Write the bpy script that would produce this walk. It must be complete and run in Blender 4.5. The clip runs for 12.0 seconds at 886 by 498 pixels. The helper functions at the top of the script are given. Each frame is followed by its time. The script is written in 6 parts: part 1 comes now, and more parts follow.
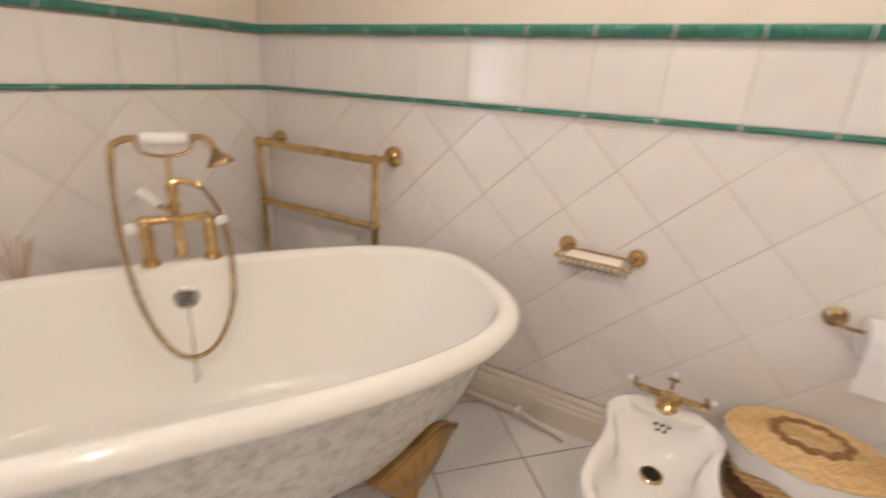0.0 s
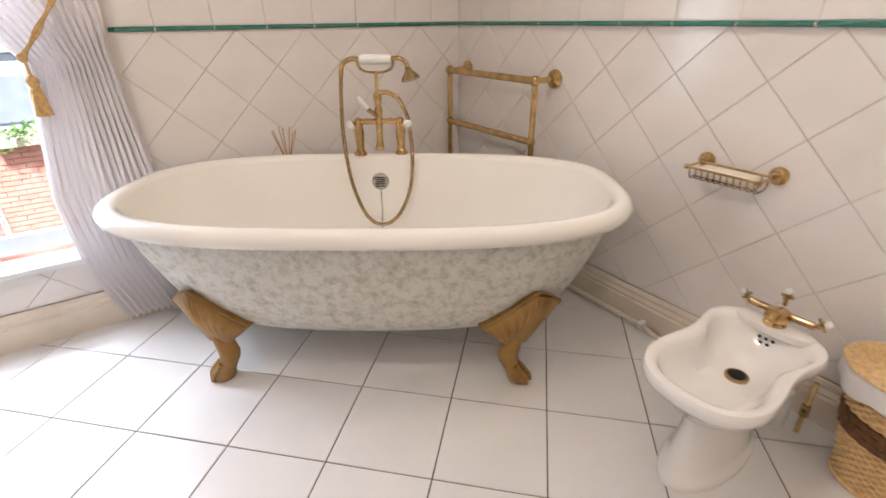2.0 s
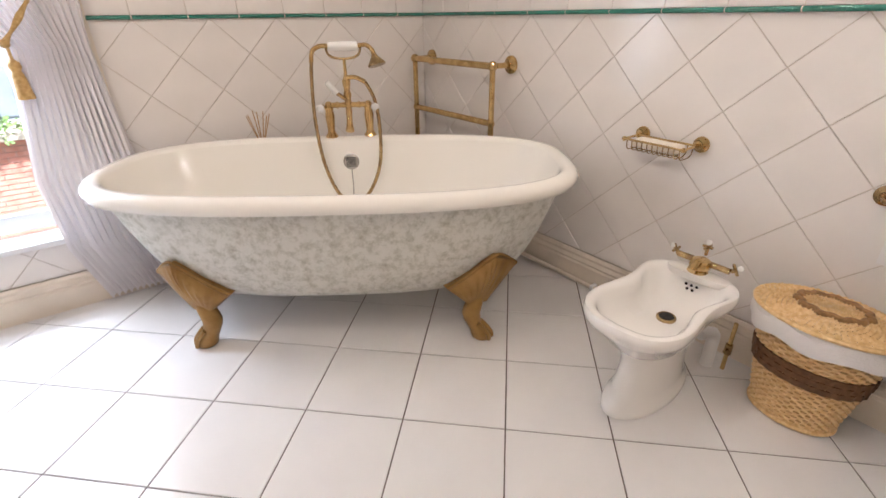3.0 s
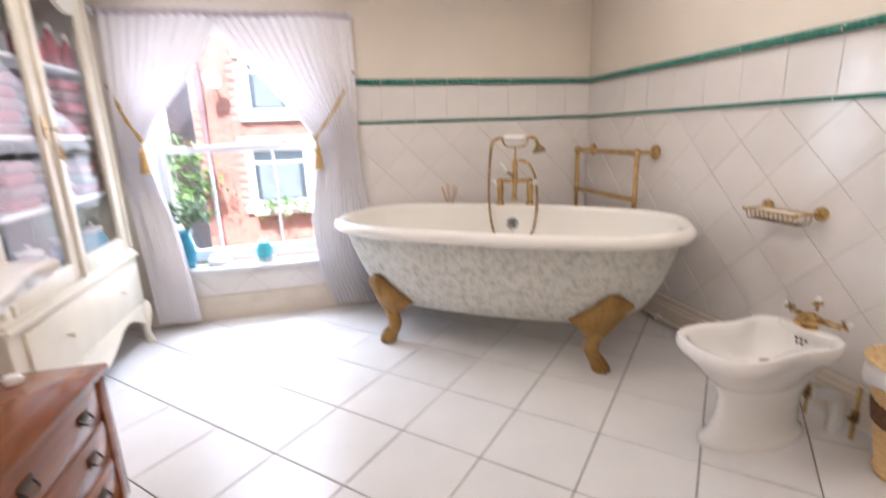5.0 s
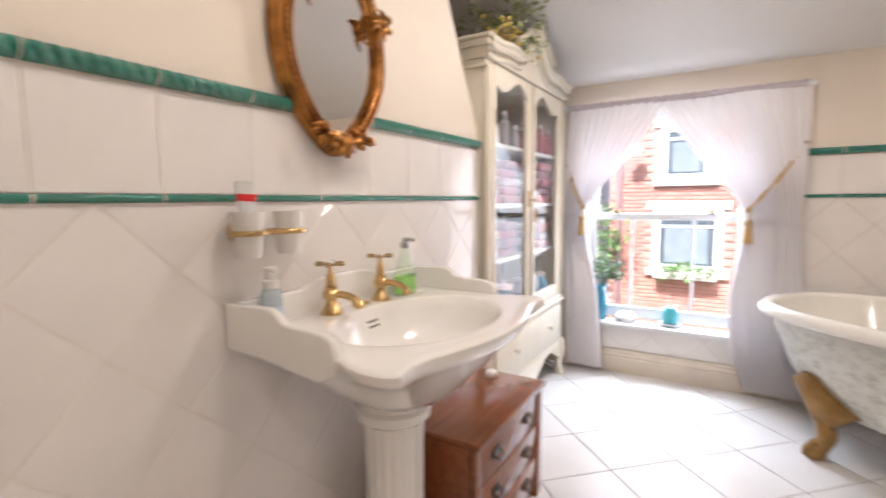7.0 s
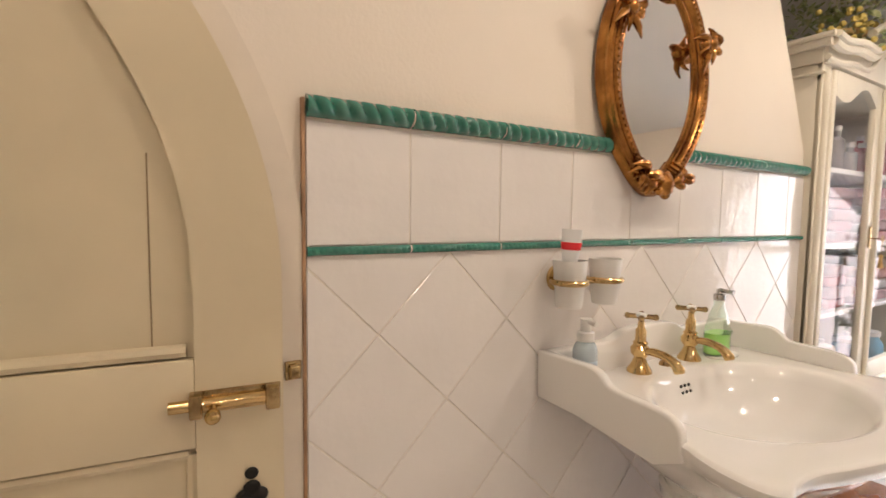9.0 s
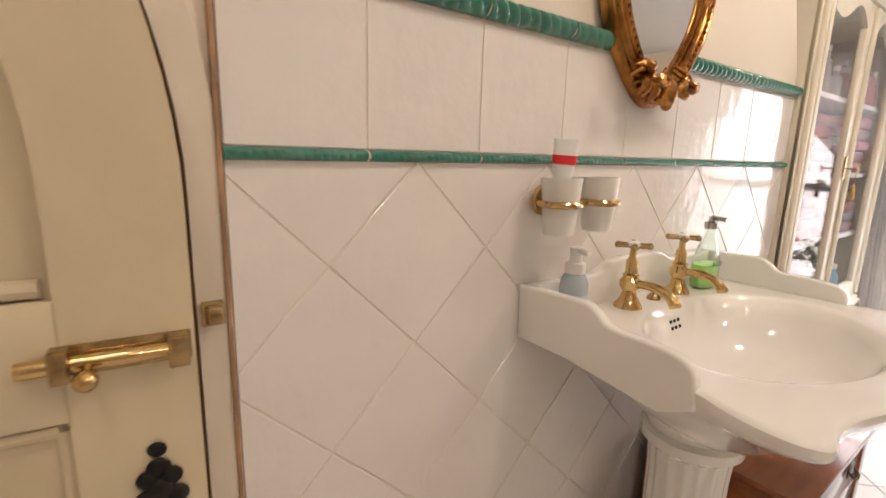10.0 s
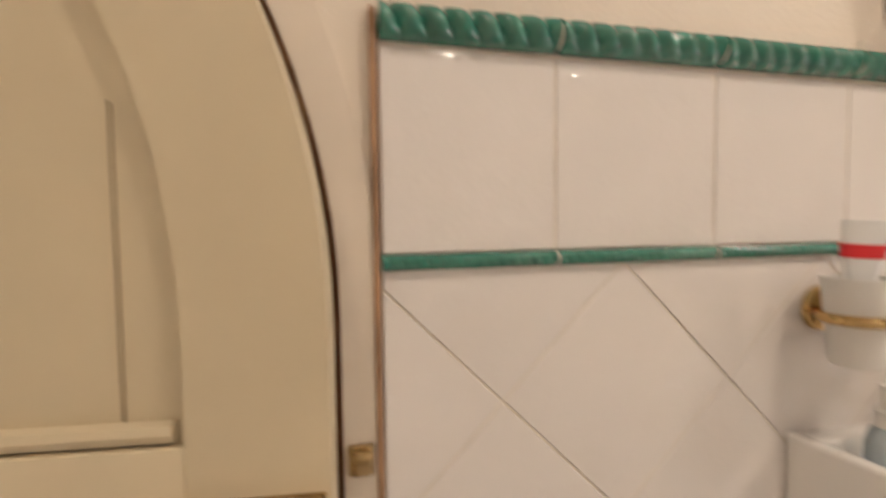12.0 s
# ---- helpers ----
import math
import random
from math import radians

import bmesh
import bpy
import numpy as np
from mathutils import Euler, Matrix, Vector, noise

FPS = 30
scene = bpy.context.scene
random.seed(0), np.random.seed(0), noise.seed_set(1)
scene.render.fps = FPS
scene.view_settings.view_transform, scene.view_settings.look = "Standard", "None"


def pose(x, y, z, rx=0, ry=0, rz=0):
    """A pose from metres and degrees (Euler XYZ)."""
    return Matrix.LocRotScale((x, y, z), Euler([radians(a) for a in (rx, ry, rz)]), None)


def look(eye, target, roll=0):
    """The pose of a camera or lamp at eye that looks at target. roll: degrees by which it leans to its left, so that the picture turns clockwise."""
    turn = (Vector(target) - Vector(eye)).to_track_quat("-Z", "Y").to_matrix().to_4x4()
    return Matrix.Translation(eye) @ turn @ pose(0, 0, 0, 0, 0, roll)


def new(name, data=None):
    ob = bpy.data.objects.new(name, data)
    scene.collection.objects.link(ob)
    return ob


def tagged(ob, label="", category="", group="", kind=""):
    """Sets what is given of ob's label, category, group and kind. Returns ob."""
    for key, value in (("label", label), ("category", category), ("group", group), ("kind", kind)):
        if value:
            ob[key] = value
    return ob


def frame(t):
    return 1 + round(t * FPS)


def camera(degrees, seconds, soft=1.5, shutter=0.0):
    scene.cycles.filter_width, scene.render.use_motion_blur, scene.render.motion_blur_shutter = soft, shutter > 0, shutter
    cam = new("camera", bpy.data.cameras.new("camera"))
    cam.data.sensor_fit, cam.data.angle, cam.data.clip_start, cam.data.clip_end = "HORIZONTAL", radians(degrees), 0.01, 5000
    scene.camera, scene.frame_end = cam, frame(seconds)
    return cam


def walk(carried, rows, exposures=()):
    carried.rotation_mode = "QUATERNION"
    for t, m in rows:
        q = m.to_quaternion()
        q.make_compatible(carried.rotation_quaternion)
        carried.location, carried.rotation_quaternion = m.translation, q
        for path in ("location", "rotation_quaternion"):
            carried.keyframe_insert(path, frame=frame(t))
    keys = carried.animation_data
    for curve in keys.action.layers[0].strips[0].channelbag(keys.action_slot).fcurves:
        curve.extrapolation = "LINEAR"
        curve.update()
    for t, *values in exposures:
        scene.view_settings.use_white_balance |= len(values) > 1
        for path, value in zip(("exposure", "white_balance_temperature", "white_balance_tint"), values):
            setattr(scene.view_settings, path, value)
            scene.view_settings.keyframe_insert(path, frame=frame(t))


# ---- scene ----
cam = camera(86.9, 12.0, shutter=0.5)
PATH = [
    (0, (-0.13, -0.303, 1.285), (1.504, 0.606, 0.575), 3.0),
    (0.5, (-0.214, -0.338, 1.252), (1.079, 0.923, 0.394), 1.2),
    (1, (-0.274, -0.479, 1.208), (0.849, 0.879, 0.264), -0.6),
    (1.5, (-0.263, -0.587, 1.193), (0.717, 0.901, 0.283), 0.2),
    (2, (-0.240, -0.741, 1.203), (0.76, 0.748, 0.318), -0.7),
    (2.5, (-0.279, -0.838, 1.200), (0.823, 0.588, 0.332), -1.8),
    (2.7, (-0.300, -0.872, 1.193), (0.797, 0.545, 0.306), -1.3),
    (4.5, (-0.359, -1.308, 1.068), (0.365, 0.371, 0.257), 0.3),
    (5, (-0.427, -1.526, 1.108), (0.036, 0.358, 0.622), -2.0),
    (5.5, (-0.441, -1.614, 1.205), (-0.21, 0.361, 0.989), -1.6),
    (6, (-0.416, -1.654, 1.201), (-0.694, 0.321, 1.056), -0.7),
    (6.5, (-0.449, -1.68, 1.179), (-1.107, 0.199, 0.986), -0.8),
    (7, (-0.529, -1.729, 1.168), (-1.575, -0.036, 0.964), -0.5),
    (7.5, (-0.631, -1.788, 1.177), (-1.995, -0.344, 0.944), 0.8),
    (7.7, (-0.667, -1.812, 1.174), (-2.114, -0.447, 0.966), 0.4),
    (9.3, (-0.762, -1.827, 1.248), (-2.49, -0.835, 1.065), 0.8),
    (9.5, (-0.794, -1.804, 1.228), (-2.481, -0.773, 0.926), 1.2),
    (10, (-0.897, -1.746, 1.182), (-2.469, -0.574, 0.789), 1.5),
    (10.3, (-0.967, -1.719, 1.167), (-2.477, -0.477, 0.746), 1.6),
    (10.5, (-1.003, -1.707, 1.153), (-2.482, -0.409, 0.796), 2.3),
    (10.6, (-1.02, -1.695, 1.151), (-2.528, -0.453, 0.723), 2.0),
    (11, (-1.057, -1.675, 1.13), (-2.509, -0.39, 0.642), 2.9),
    (11.7, (-1.047, -1.653, 1.161), (-2.831, -0.767, 0.983), -2.5),
    (11.9, (-1.048, -1.667, 1.198), (-2.95, -1.061, 1.072), -1.2),
    (12, (-1.045, -1.673, 1.215), (-2.982, -1.185, 1.118), -0.8),
]
walk(cam, [(t, look(eye, target, roll)) for t, eye, target, roll in PATH],
     [(0, 1.47, 6250, 10), (1.5, 1.44, 6050, 10), (2.5, 1.48, 6000, 10), (4.5, 1.50, 5700, 10), (6.0, 1.46, 5850, 10), (7.5, 1.32, 6100, 10), (9.3, 1.22, 6600, 9), (12, 1.22, 6600, 9)])

# ---- light and world ----
SUN_EL, SUN_ROT = radians(38), radians(150)
world = bpy.data.worlds.new("sky")
scene.world = world
world.use_nodes = True
wn = world.node_tree.nodes
sky = wn.new("ShaderNodeTexSky")
sky.sky_type, sky.sun_disc, sky.sun_elevation, sky.sun_rotation = "NISHITA", False, SUN_EL, SUN_ROT
world.node_tree.links.new(sky.outputs[0], wn["Background"].inputs[0])
wn["Background"].inputs[1].default_value = 0.15


def lamp(name, kind, m, energy, color, **more):
    data = bpy.data.lights.new(name, kind)
    data.energy, data.color = energy, color
    for key, value in more.items():
        if key == "size":
            data.size = value
        elif key == "size_y":
            data.shape = "RECTANGLE"
            data.size_y = value
        elif key == "soft":
            data.shadow_soft_size = value
        elif key == "angle":
            data.angle = value
        elif key == "spot":
            data.spot_size, data.spot_blend = value, 0.6
    ob = new(name, data)
    ob.matrix_world = m
    return ob


DAY = (0.90, 0.93, 1.0)
WARM = (1.0, 0.84, 0.70)
lamp("sun", "SUN", look((0, 0, 10), (1.2, 8.5, 0)), 5.0, (1.0, 0.95, 0.88), angle=radians(4))
lamp("window_daylight", "AREA", look((-0.92, 1.705, 1.06), (-0.75, 0.2, 1.0)), 6.5, DAY, size=0.92, size_y=1.25)
lamp("sky_light", "AREA", look((-0.92, 2.15, 2.50), (-0.75, 0.35, 0.0)), 96.0, DAY, size=1.6, size_y=0.9)
DOWNLIGHTS = [(-0.75, 0.12), (0.75, 0.12), (-0.75, -0.95), (0.75, -0.95), (-0.75, -2.1), (0.75, -2.1)]
for lx, ly in DOWNLIGHTS:
    lamp("downlight_lamp", "SPOT", look((lx, ly, 2.33), (lx, ly, 0)), (13.0 if lx < 0 else 8.6) if ly > 0 else ((8.0 if ly > -1.5 else 4.6) if lx < 0 else 4.8), WARM, soft=0.04, spot=radians(168))
lamp("hall_bulb", "POINT", pose(-4.35, -2.68, 1.66), 7.0, (1.0, 0.55, 0.22), soft=0.05)
# added warm fill that brightens the hall; no ceiling fitting belongs to it
lamp("hall_fill_light", "POINT", pose(-3.0, -2.1, 2.1), 2.0, (1.0, 0.55, 0.25), soft=0.08)

# ---- materials ----


def material(name, base, rough=0.5, metal=0.0, var=0.0, scale=8.0, second=None, bump=0.0, bump_scale=60.0, coat=0.0, alpha_mix=None,
             stretch=(1, 1, 1), detail=4.0, emit=None, transmission=0.0, random_value=0.0, ior=1.45, spread=(0.35, 0.65)):
    m = bpy.data.materials.new(name)
    m.use_nodes = True
    nt = m.node_tree
    b = nt.nodes["Principled BSDF"]
    b.inputs["Roughness"].default_value, b.inputs["Metallic"].default_value = rough, metal
    b.inputs["Coat Weight"].default_value, b.inputs["Coat Roughness"].default_value = coat, 0.06
    b.inputs["Transmission Weight"].default_value, b.inputs["IOR"].default_value = transmission, ior
    b.inputs["Base Color"].default_value = (*base, 1)
    if emit:
        b.inputs["Emission Color"].default_value, b.inputs["Emission Strength"].default_value = (*emit[0], 1), emit[1]
    co = nt.nodes.new("ShaderNodeTexCoord")
    mp = nt.nodes.new("ShaderNodeMapping")
    mp.inputs["Scale"].default_value = stretch
    nt.links.new(co.outputs["Object"], mp.inputs[0])
    if var or second:
        n1 = nt.nodes.new("ShaderNodeTexNoise")
        n1.inputs["Scale"].default_value, n1.inputs["Detail"].default_value = scale, detail
        nt.links.new(mp.outputs[0], n1.inputs["Vector"])
        n1.inputs["Roughness"].default_value = 0.78 if detail >= 12 else 0.5
        ramp = nt.nodes.new("ShaderNodeMapRange")
        ramp.inputs["From Min"].default_value, ramp.inputs["From Max"].default_value = spread
        nt.links.new(n1.outputs["Fac"], ramp.inputs["Value"])
        mix = nt.nodes.new("ShaderNodeMix")
        mix.data_type = "RGBA"
        dark = second if second else tuple(c * (1 - var) for c in base)
        mix.inputs[6].default_value, mix.inputs[7].default_value = (*base, 1), (*dark, 1)
        nt.links.new(ramp.outputs[0], mix.inputs[0])
        out = mix.outputs[2]
        if random_value:
            info = nt.nodes.new("ShaderNodeObjectInfo")
            mul = nt.nodes.new("ShaderNodeMapRange")
            mul.inputs["To Min"].default_value, mul.inputs["To Max"].default_value = 1 - random_value, 1 + random_value
            hsv = nt.nodes.new("ShaderNodeHueSaturation")
            nt.links.new(info.outputs["Random"], mul.inputs["Value"])
            nt.links.new(mul.outputs[0], hsv.inputs["Value"])
            nt.links.new(out, hsv.inputs["Color"])
            out = hsv.outputs[0]
        nt.links.new(out, b.inputs["Base Color"])
        n3 = nt.nodes.new("ShaderNodeMapRange")
        n3.inputs["To Min"].default_value, n3.inputs["To Max"].default_value = rough * 0.85, min(1, rough * 1.25)
        nt.links.new(n1.outputs["Fac"], n3.inputs["Value"])
        nt.links.new(n3.outputs[0], b.inputs["Roughness"])
    if bump:
        n2 = nt.nodes.new("ShaderNodeTexNoise")
        n2.inputs["Scale"].default_value, n2.inputs["Detail"].default_value = bump_scale, 3
        nt.links.new(mp.outputs[0], n2.inputs["Vector"])
        bm_ = nt.nodes.new("ShaderNodeBump")
        bm_.inputs["Strength"].default_value, bm_.inputs["Distance"].default_value = bump, 0.004
        nt.links.new(n2.outputs["Fac"], bm_.inputs["Height"])
        nt.links.new(bm_.outputs[0], b.inputs["Normal"])
    return m


TILE = material("wall_tile_glaze", (0.80, 0.76, 0.73), 0.055, var=0.05, scale=5, bump=0.42, bump_scale=20, random_value=0.015)
GROUT = material("wall_grout", (0.67, 0.60, 0.53), 0.9, var=0.2, scale=30, bump=0.3, bump_scale=200)
FTILE = material("floor_tile_glaze", (0.76, 0.74, 0.73), 0.20, var=0.05, scale=4, bump=0.12, bump_scale=25, random_value=0.015)
FGROUT = material("floor_grout", (0.15, 0.12, 0.10), 0.95, var=0.3, scale=40)
PALEGROUT = material("pale_wall_grout", (0.80, 0.74, 0.66), 0.9, var=0.12, scale=30, bump=0.2, bump_scale=200)
GREEN = material("green_glaze", (0.017, 0.155, 0.11), 0.12, second=(0.034, 0.21, 0.155), scale=9, coat=1.0)
CREAM = material("cream_wall_paint", (0.80, 0.72, 0.62), 0.6, var=0.04, scale=3, bump=0.15, bump_scale=120)
CEIL = material("ceiling_paint", (0.78, 0.75, 0.72), 0.75, var=0.03, scale=2, bump=0.1, bump_scale=80)
TRIM = material("cream_gloss_trim", (0.74, 0.66, 0.56), 0.35, var=0.08, scale=9, bump=0.1, bump_scale=40)
ENAMEL = material("cream_enamel", (0.88, 0.85, 0.79), 0.11, var=0.02, scale=3, coat=0.15)
CERAMIC = material("white_ceramic", (0.84, 0.82, 0.79), 0.06, var=0.02, scale=4, coat=0.5)
BRASS = material("polished_brass", (0.74, 0.54, 0.26), 0.13, 1.0, second=(0.54, 0.36, 0.15), scale=25, bump=0.1, bump_scale=80)
OLDBRASS = material("tarnished_brass", (0.55, 0.40, 0.20), 0.22, 1.0, second=(0.32, 0.215, 0.11), scale=40, bump=0.2, bump_scale=120)
DARKBRONZE = material("dark_bronze", (0.10, 0.07, 0.045), 0.35, 0.9, var=0.3, scale=40)
CHROME = material("dull_steel", (0.55, 0.54, 0.52), 0.25, 1.0, var=0.2, scale=30)
GOLDPAINT = material("bronze_gold_paint", (0.36, 0.215, 0.07), 0.36, 0.35, second=(0.25, 0.135, 0.04), scale=14, bump=0.4, bump_scale=60)
GILT = material("dark_gilt", (0.58, 0.28, 0.075), 0.22, 0.85, second=(0.24, 0.095, 0.025), scale=18, bump=0.35, bump_scale=60, spread=(0.28, 0.62))
MARBLED = material("sponged_bath_paint", (0.68, 0.67, 0.62), 0.42, second=(0.29, 0.28, 0.205), scale=28, detail=15, bump=1.0, bump_scale=42, spread=(0.46, 0.72))
MAHOGANY = material("polished_mahogany", (0.26, 0.080, 0.024), 0.14, second=(0.205, 0.060, 0.018), scale=2.5, stretch=(14, 1.2, 14), bump=0.04, bump_scale=40, coat=0.4)
IVORY = material("ivory_cabinet_paint", (0.80, 0.74, 0.62), 0.32, var=0.06, scale=7, bump=0.1, bump_scale=50)
WHITEWOOD = material("white_window_paint", (0.78, 0.79, 0.80), 0.35, var=0.05, scale=10)
DOORPAINT = material("door_cream_paint", (0.70, 0.60, 0.42), 0.38, var=0.08, scale=5, bump=0.15, bump_scale=30)
PORCELAIN = material("porcelain_handle", (0.85, 0.84, 0.82), 0.1, var=0.02, scale=20)
BLACK = material("black_iron", (0.015, 0.013, 0.012), 0.35, 0.3, var=0.3, scale=30, bump=0.4, bump_scale=80)
WICKER = material("honey_wicker", (0.84, 0.62, 0.33), 0.38, second=(0.68, 0.44, 0.19), scale=60, bump=0.4, bump_scale=200)
DARKWICKER = material("brown_wicker_band", (0.16, 0.075, 0.03), 0.55, var=0.4, scale=60, bump=0.4, bump_scale=200)
LINEN = material("white_linen", (0.78, 0.76, 0.76), 0.9, var=0.05, scale=20, bump=0.4, bump_scale=150)
BLUEGLASS = material("turquoise_glaze", (0.03, 0.20, 0.33), 0.12, second=(0.05, 0.33, 0.48), scale=14, coat=0.5)
AQUA = material("aqua_candle", (0.10, 0.50, 0.58), 0.35, var=0.2, scale=12)
LEAF = material("houseplant_leaf", (0.075, 0.14, 0.05), 0.45, second=(0.16, 0.24, 0.12), scale=20, random_value=0.2)
LEAF2 = material("tree_leaf", (0.12, 0.22, 0.06), 0.5, second=(0.20, 0.32, 0.10), scale=3)
BARK = material("bark", (0.10, 0.075, 0.05), 0.9, var=0.4, scale=12, bump=0.6, bump_scale=30)
ASPHALT = material("asphalt", (0.06, 0.06, 0.06), 0.9, var=0.3, scale=20, bump=0.4, bump_scale=80)
PAVING = material("paving", (0.26, 0.24, 0.22), 0.85, var=0.2, scale=6, bump=0.3, bump_scale=50)
BRICK = material("red_brick", (0.54, 0.27, 0.22), 0.85, second=(0.46, 0.20, 0.155), scale=9, bump=0.4, bump_scale=60, random_value=0.12)
MORTAR = material("mortar", (0.46, 0.31, 0.27), 0.95, var=0.15, scale=20)
MAUVEPIPE = material("mauve_pipe_paint", (0.30, 0.19, 0.20), 0.5, var=0.15, scale=8)
STONE = material("painted_stone", (0.72, 0.70, 0.66), 0.7, var=0.1, scale=6)
DISHGREY = material("dish_grey_paint", (0.36, 0.37, 0.38), 0.5, var=0.1, scale=8)
SLATE = material("slate_roof", (0.10, 0.10, 0.11), 0.6, var=0.3, scale=10)
DARKGLASS = material("far_window_glass", (0.10, 0.12, 0.14), 0.06, var=0.3, scale=1.5)
NET = material("net_curtain", (0.24, 0.27, 0.31), 0.9, var=0.2, scale=6)
CARPET = material("red_brown_carpet", (0.20, 0.045, 0.022), 0.95, second=(0.12, 0.025, 0.014), scale=12, bump=0.6, bump_scale=150)
PAPER = material("relief_wallpaper", (0.50, 0.33, 0.16), 0.6, second=(0.34, 0.19, 0.08), scale=5, detail=6, bump=1.0, bump_scale=16, spread=(0.42, 0.6))
REDWOOD = material("dark_red_wood", (0.14, 0.025, 0.012), 0.35, second=(0.07, 0.015, 0.008), scale=6, stretch=(8, 8, 1), coat=0.3)
SHADE = material("lit_glass_shade", (0.9, 0.7, 0.4), 0.4, emit=((1.0, 0.62, 0.25), 6.0))
LENS = material("downlight_lens", (0.9, 0.85, 0.75), 0.3, emit=((1.0, 0.86, 0.66), 16.0))
CORD = material("gold_cord", (0.62, 0.42, 0.17), 0.6, second=(0.42, 0.26, 0.09), scale=80, bump=0.5, bump_scale=200)
TUMBLER = material("frosted_tumbler", (0.82, 0.80, 0.77), 0.35, transmission=0.15)
SOAPMAT = material("cream_soap", (0.82, 0.74, 0.62), 0.35, var=0.04, scale=10)
PLASTIC = material("white_plastic", (0.80, 0.80, 0.80), 0.3)
REDPRINT = material("red_print", (0.70, 0.03, 0.04), 0.35)
BLUELIQ = material("pale_blue_bottle", (0.56, 0.64, 0.69), 0.15, transmission=0.35)
GREENLIQ = material("green_hand_soap", (0.42, 0.80, 0.20), 0.08)
BLUEPRINT_ = material("blue_print", (0.08, 0.22, 0.40), 0.4)
REED = material("reed", (0.45, 0.27, 0.12), 0.7)
TEAL_TOWEL = material("teal_towel", (0.07, 0.34, 0.32), 0.95, var=0.15, scale=30, bump=0.8, bump_scale=250)
MIRROR = material("mirror_silver", (0.93, 0.93, 0.92), 0.015, 1.0)
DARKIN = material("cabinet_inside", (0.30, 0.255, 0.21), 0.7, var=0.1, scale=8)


def glass_material(name, tint=(1, 1, 1), gloss=1.0):
    m = bpy.data.materials.new(name)
    m.use_nodes = True
    nt = m.node_tree
    nt.nodes.clear()
    out = nt.nodes.new("ShaderNodeOutputMaterial")
    tr, gl, mx = nt.nodes.new("ShaderNodeBsdfTransparent"), nt.nodes.new("ShaderNodeBsdfGlossy"), nt.nodes.new("ShaderNodeMixShader")
    lw = nt.nodes.new("ShaderNodeLayerWeight")
    lw.inputs[0].default_value = 0.5
    pw, ml = nt.nodes.new("ShaderNodeMath"), nt.nodes.new("ShaderNodeMapRange")
    pw.operation = "POWER"
    pw.inputs[1].default_value = 5.0
    ml.inputs["To Min"].default_value, ml.inputs["To Max"].default_value = 0.04 * gloss, 0.9 * gloss
    nt.links.new(lw.outputs["Facing"], pw.inputs[0])
    nt.links.new(pw.outputs[0], ml.inputs["Value"])
    tr.inputs[0].default_value = (*tint, 1)
    gl.inputs["Roughness"].default_value = 0.01
    nt.links.new(ml.outputs[0], mx.inputs[0])
    nt.links.new(tr.outputs[0], mx.inputs[1])
    nt.links.new(gl.outputs[0], mx.inputs[2])
    nt.links.new(mx.outputs[0], out.inputs[0])
    return m


GLASS = glass_material("clear_glass")
CABGLASS = glass_material("thin_cabinet_glass", gloss=0.6)


def sheer_material(name, color, thin):
    m = bpy.data.materials.new(name)
    m.use_nodes = True
    nt = m.node_tree
    nt.nodes.clear()
    out = nt.nodes.new("ShaderNodeOutputMaterial")
    tr, tl, df = nt.nodes.new("ShaderNodeBsdfTransparent"), nt.nodes.new("ShaderNodeBsdfTranslucent"), nt.nodes.new("ShaderNodeBsdfDiffuse")
    m1, m2 = nt.nodes.new("ShaderNodeMixShader"), nt.nodes.new("ShaderNodeMixShader")
    wave = nt.nodes.new("ShaderNodeTexNoise")
    wave.inputs["Scale"].default_value = 140
    mr = nt.nodes.new("ShaderNodeMapRange")
    mr.inputs["To Min"].default_value, mr.inputs["To Max"].default_value = thin - 0.05, thin + 0.05
    tl.inputs[0].default_value = df.inputs[0].default_value = (*color, 1)
    m1.inputs[0].default_value = 0.08
    nt.links.new(df.outputs[0], m1.inputs[1])
    nt.links.new(tl.outputs[0], m1.inputs[2])
    nt.links.new(wave.outputs["Fac"], mr.inputs["Value"])
    nt.links.new(mr.outputs[0], m2.inputs[0])
    nt.links.new(m1.outputs[0], m2.inputs[1])
    nt.links.new(tr.outputs[0], m2.inputs[2])
    nt.links.new(m2.outputs[0], out.inputs[0])
    return m


SHEER = sheer_material("sheer_voile", (0.90, 0.87, 0.885), 0.07)

# ---- mesh helpers ----


def finish(bm, name, mat, smooth=True, sharp=40):
    bmesh.ops.recalc_face_normals(bm, faces=bm.faces)
    me = bpy.data.meshes.new(name)
    bm.to_mesh(me)
    bm.free()
    if mat:
        me.materials.append(mat)
    if smooth:
        me.shade_smooth()
        me.set_sharp_from_angle(angle=radians(sharp))
    return me


def part(name, bm, mat, parent=None, label="", m=None, smooth=True, sharp=40):
    ob = new(name, finish(bm, name, mat, smooth, sharp))
    if m is not None:
        ob.matrix_basis = m
    if parent is not None:
        ob.parent = parent
    if label:
        ob["label"] = label
    return ob


def thing(name, label, category, m=None, group=""):
    ob = new(name)
    ob.empty_display_size = 0.05
    if m is not None:
        ob.matrix_basis = m
    return tagged(ob, label, category, group)


def solo(name, bm, mat, label, category, m=None, group="", smooth=True):
    return tagged(part(name, bm, mat, None, "", m, smooth), label, category, group)


def structure(name, bm, mat, label, smooth=False, m=None, category=""):
    return tagged(part(name, bm, mat, None, "", m, smooth), label, category or name.split("_")[0], "", "structure")


def join(*bms):
    out = bmesh.new()
    for b in bms:
        me = bpy.data.meshes.new("t")
        b.to_mesh(me)
        out.from_mesh(me)
        bpy.data.meshes.remove(me)
        b.free()
    return out


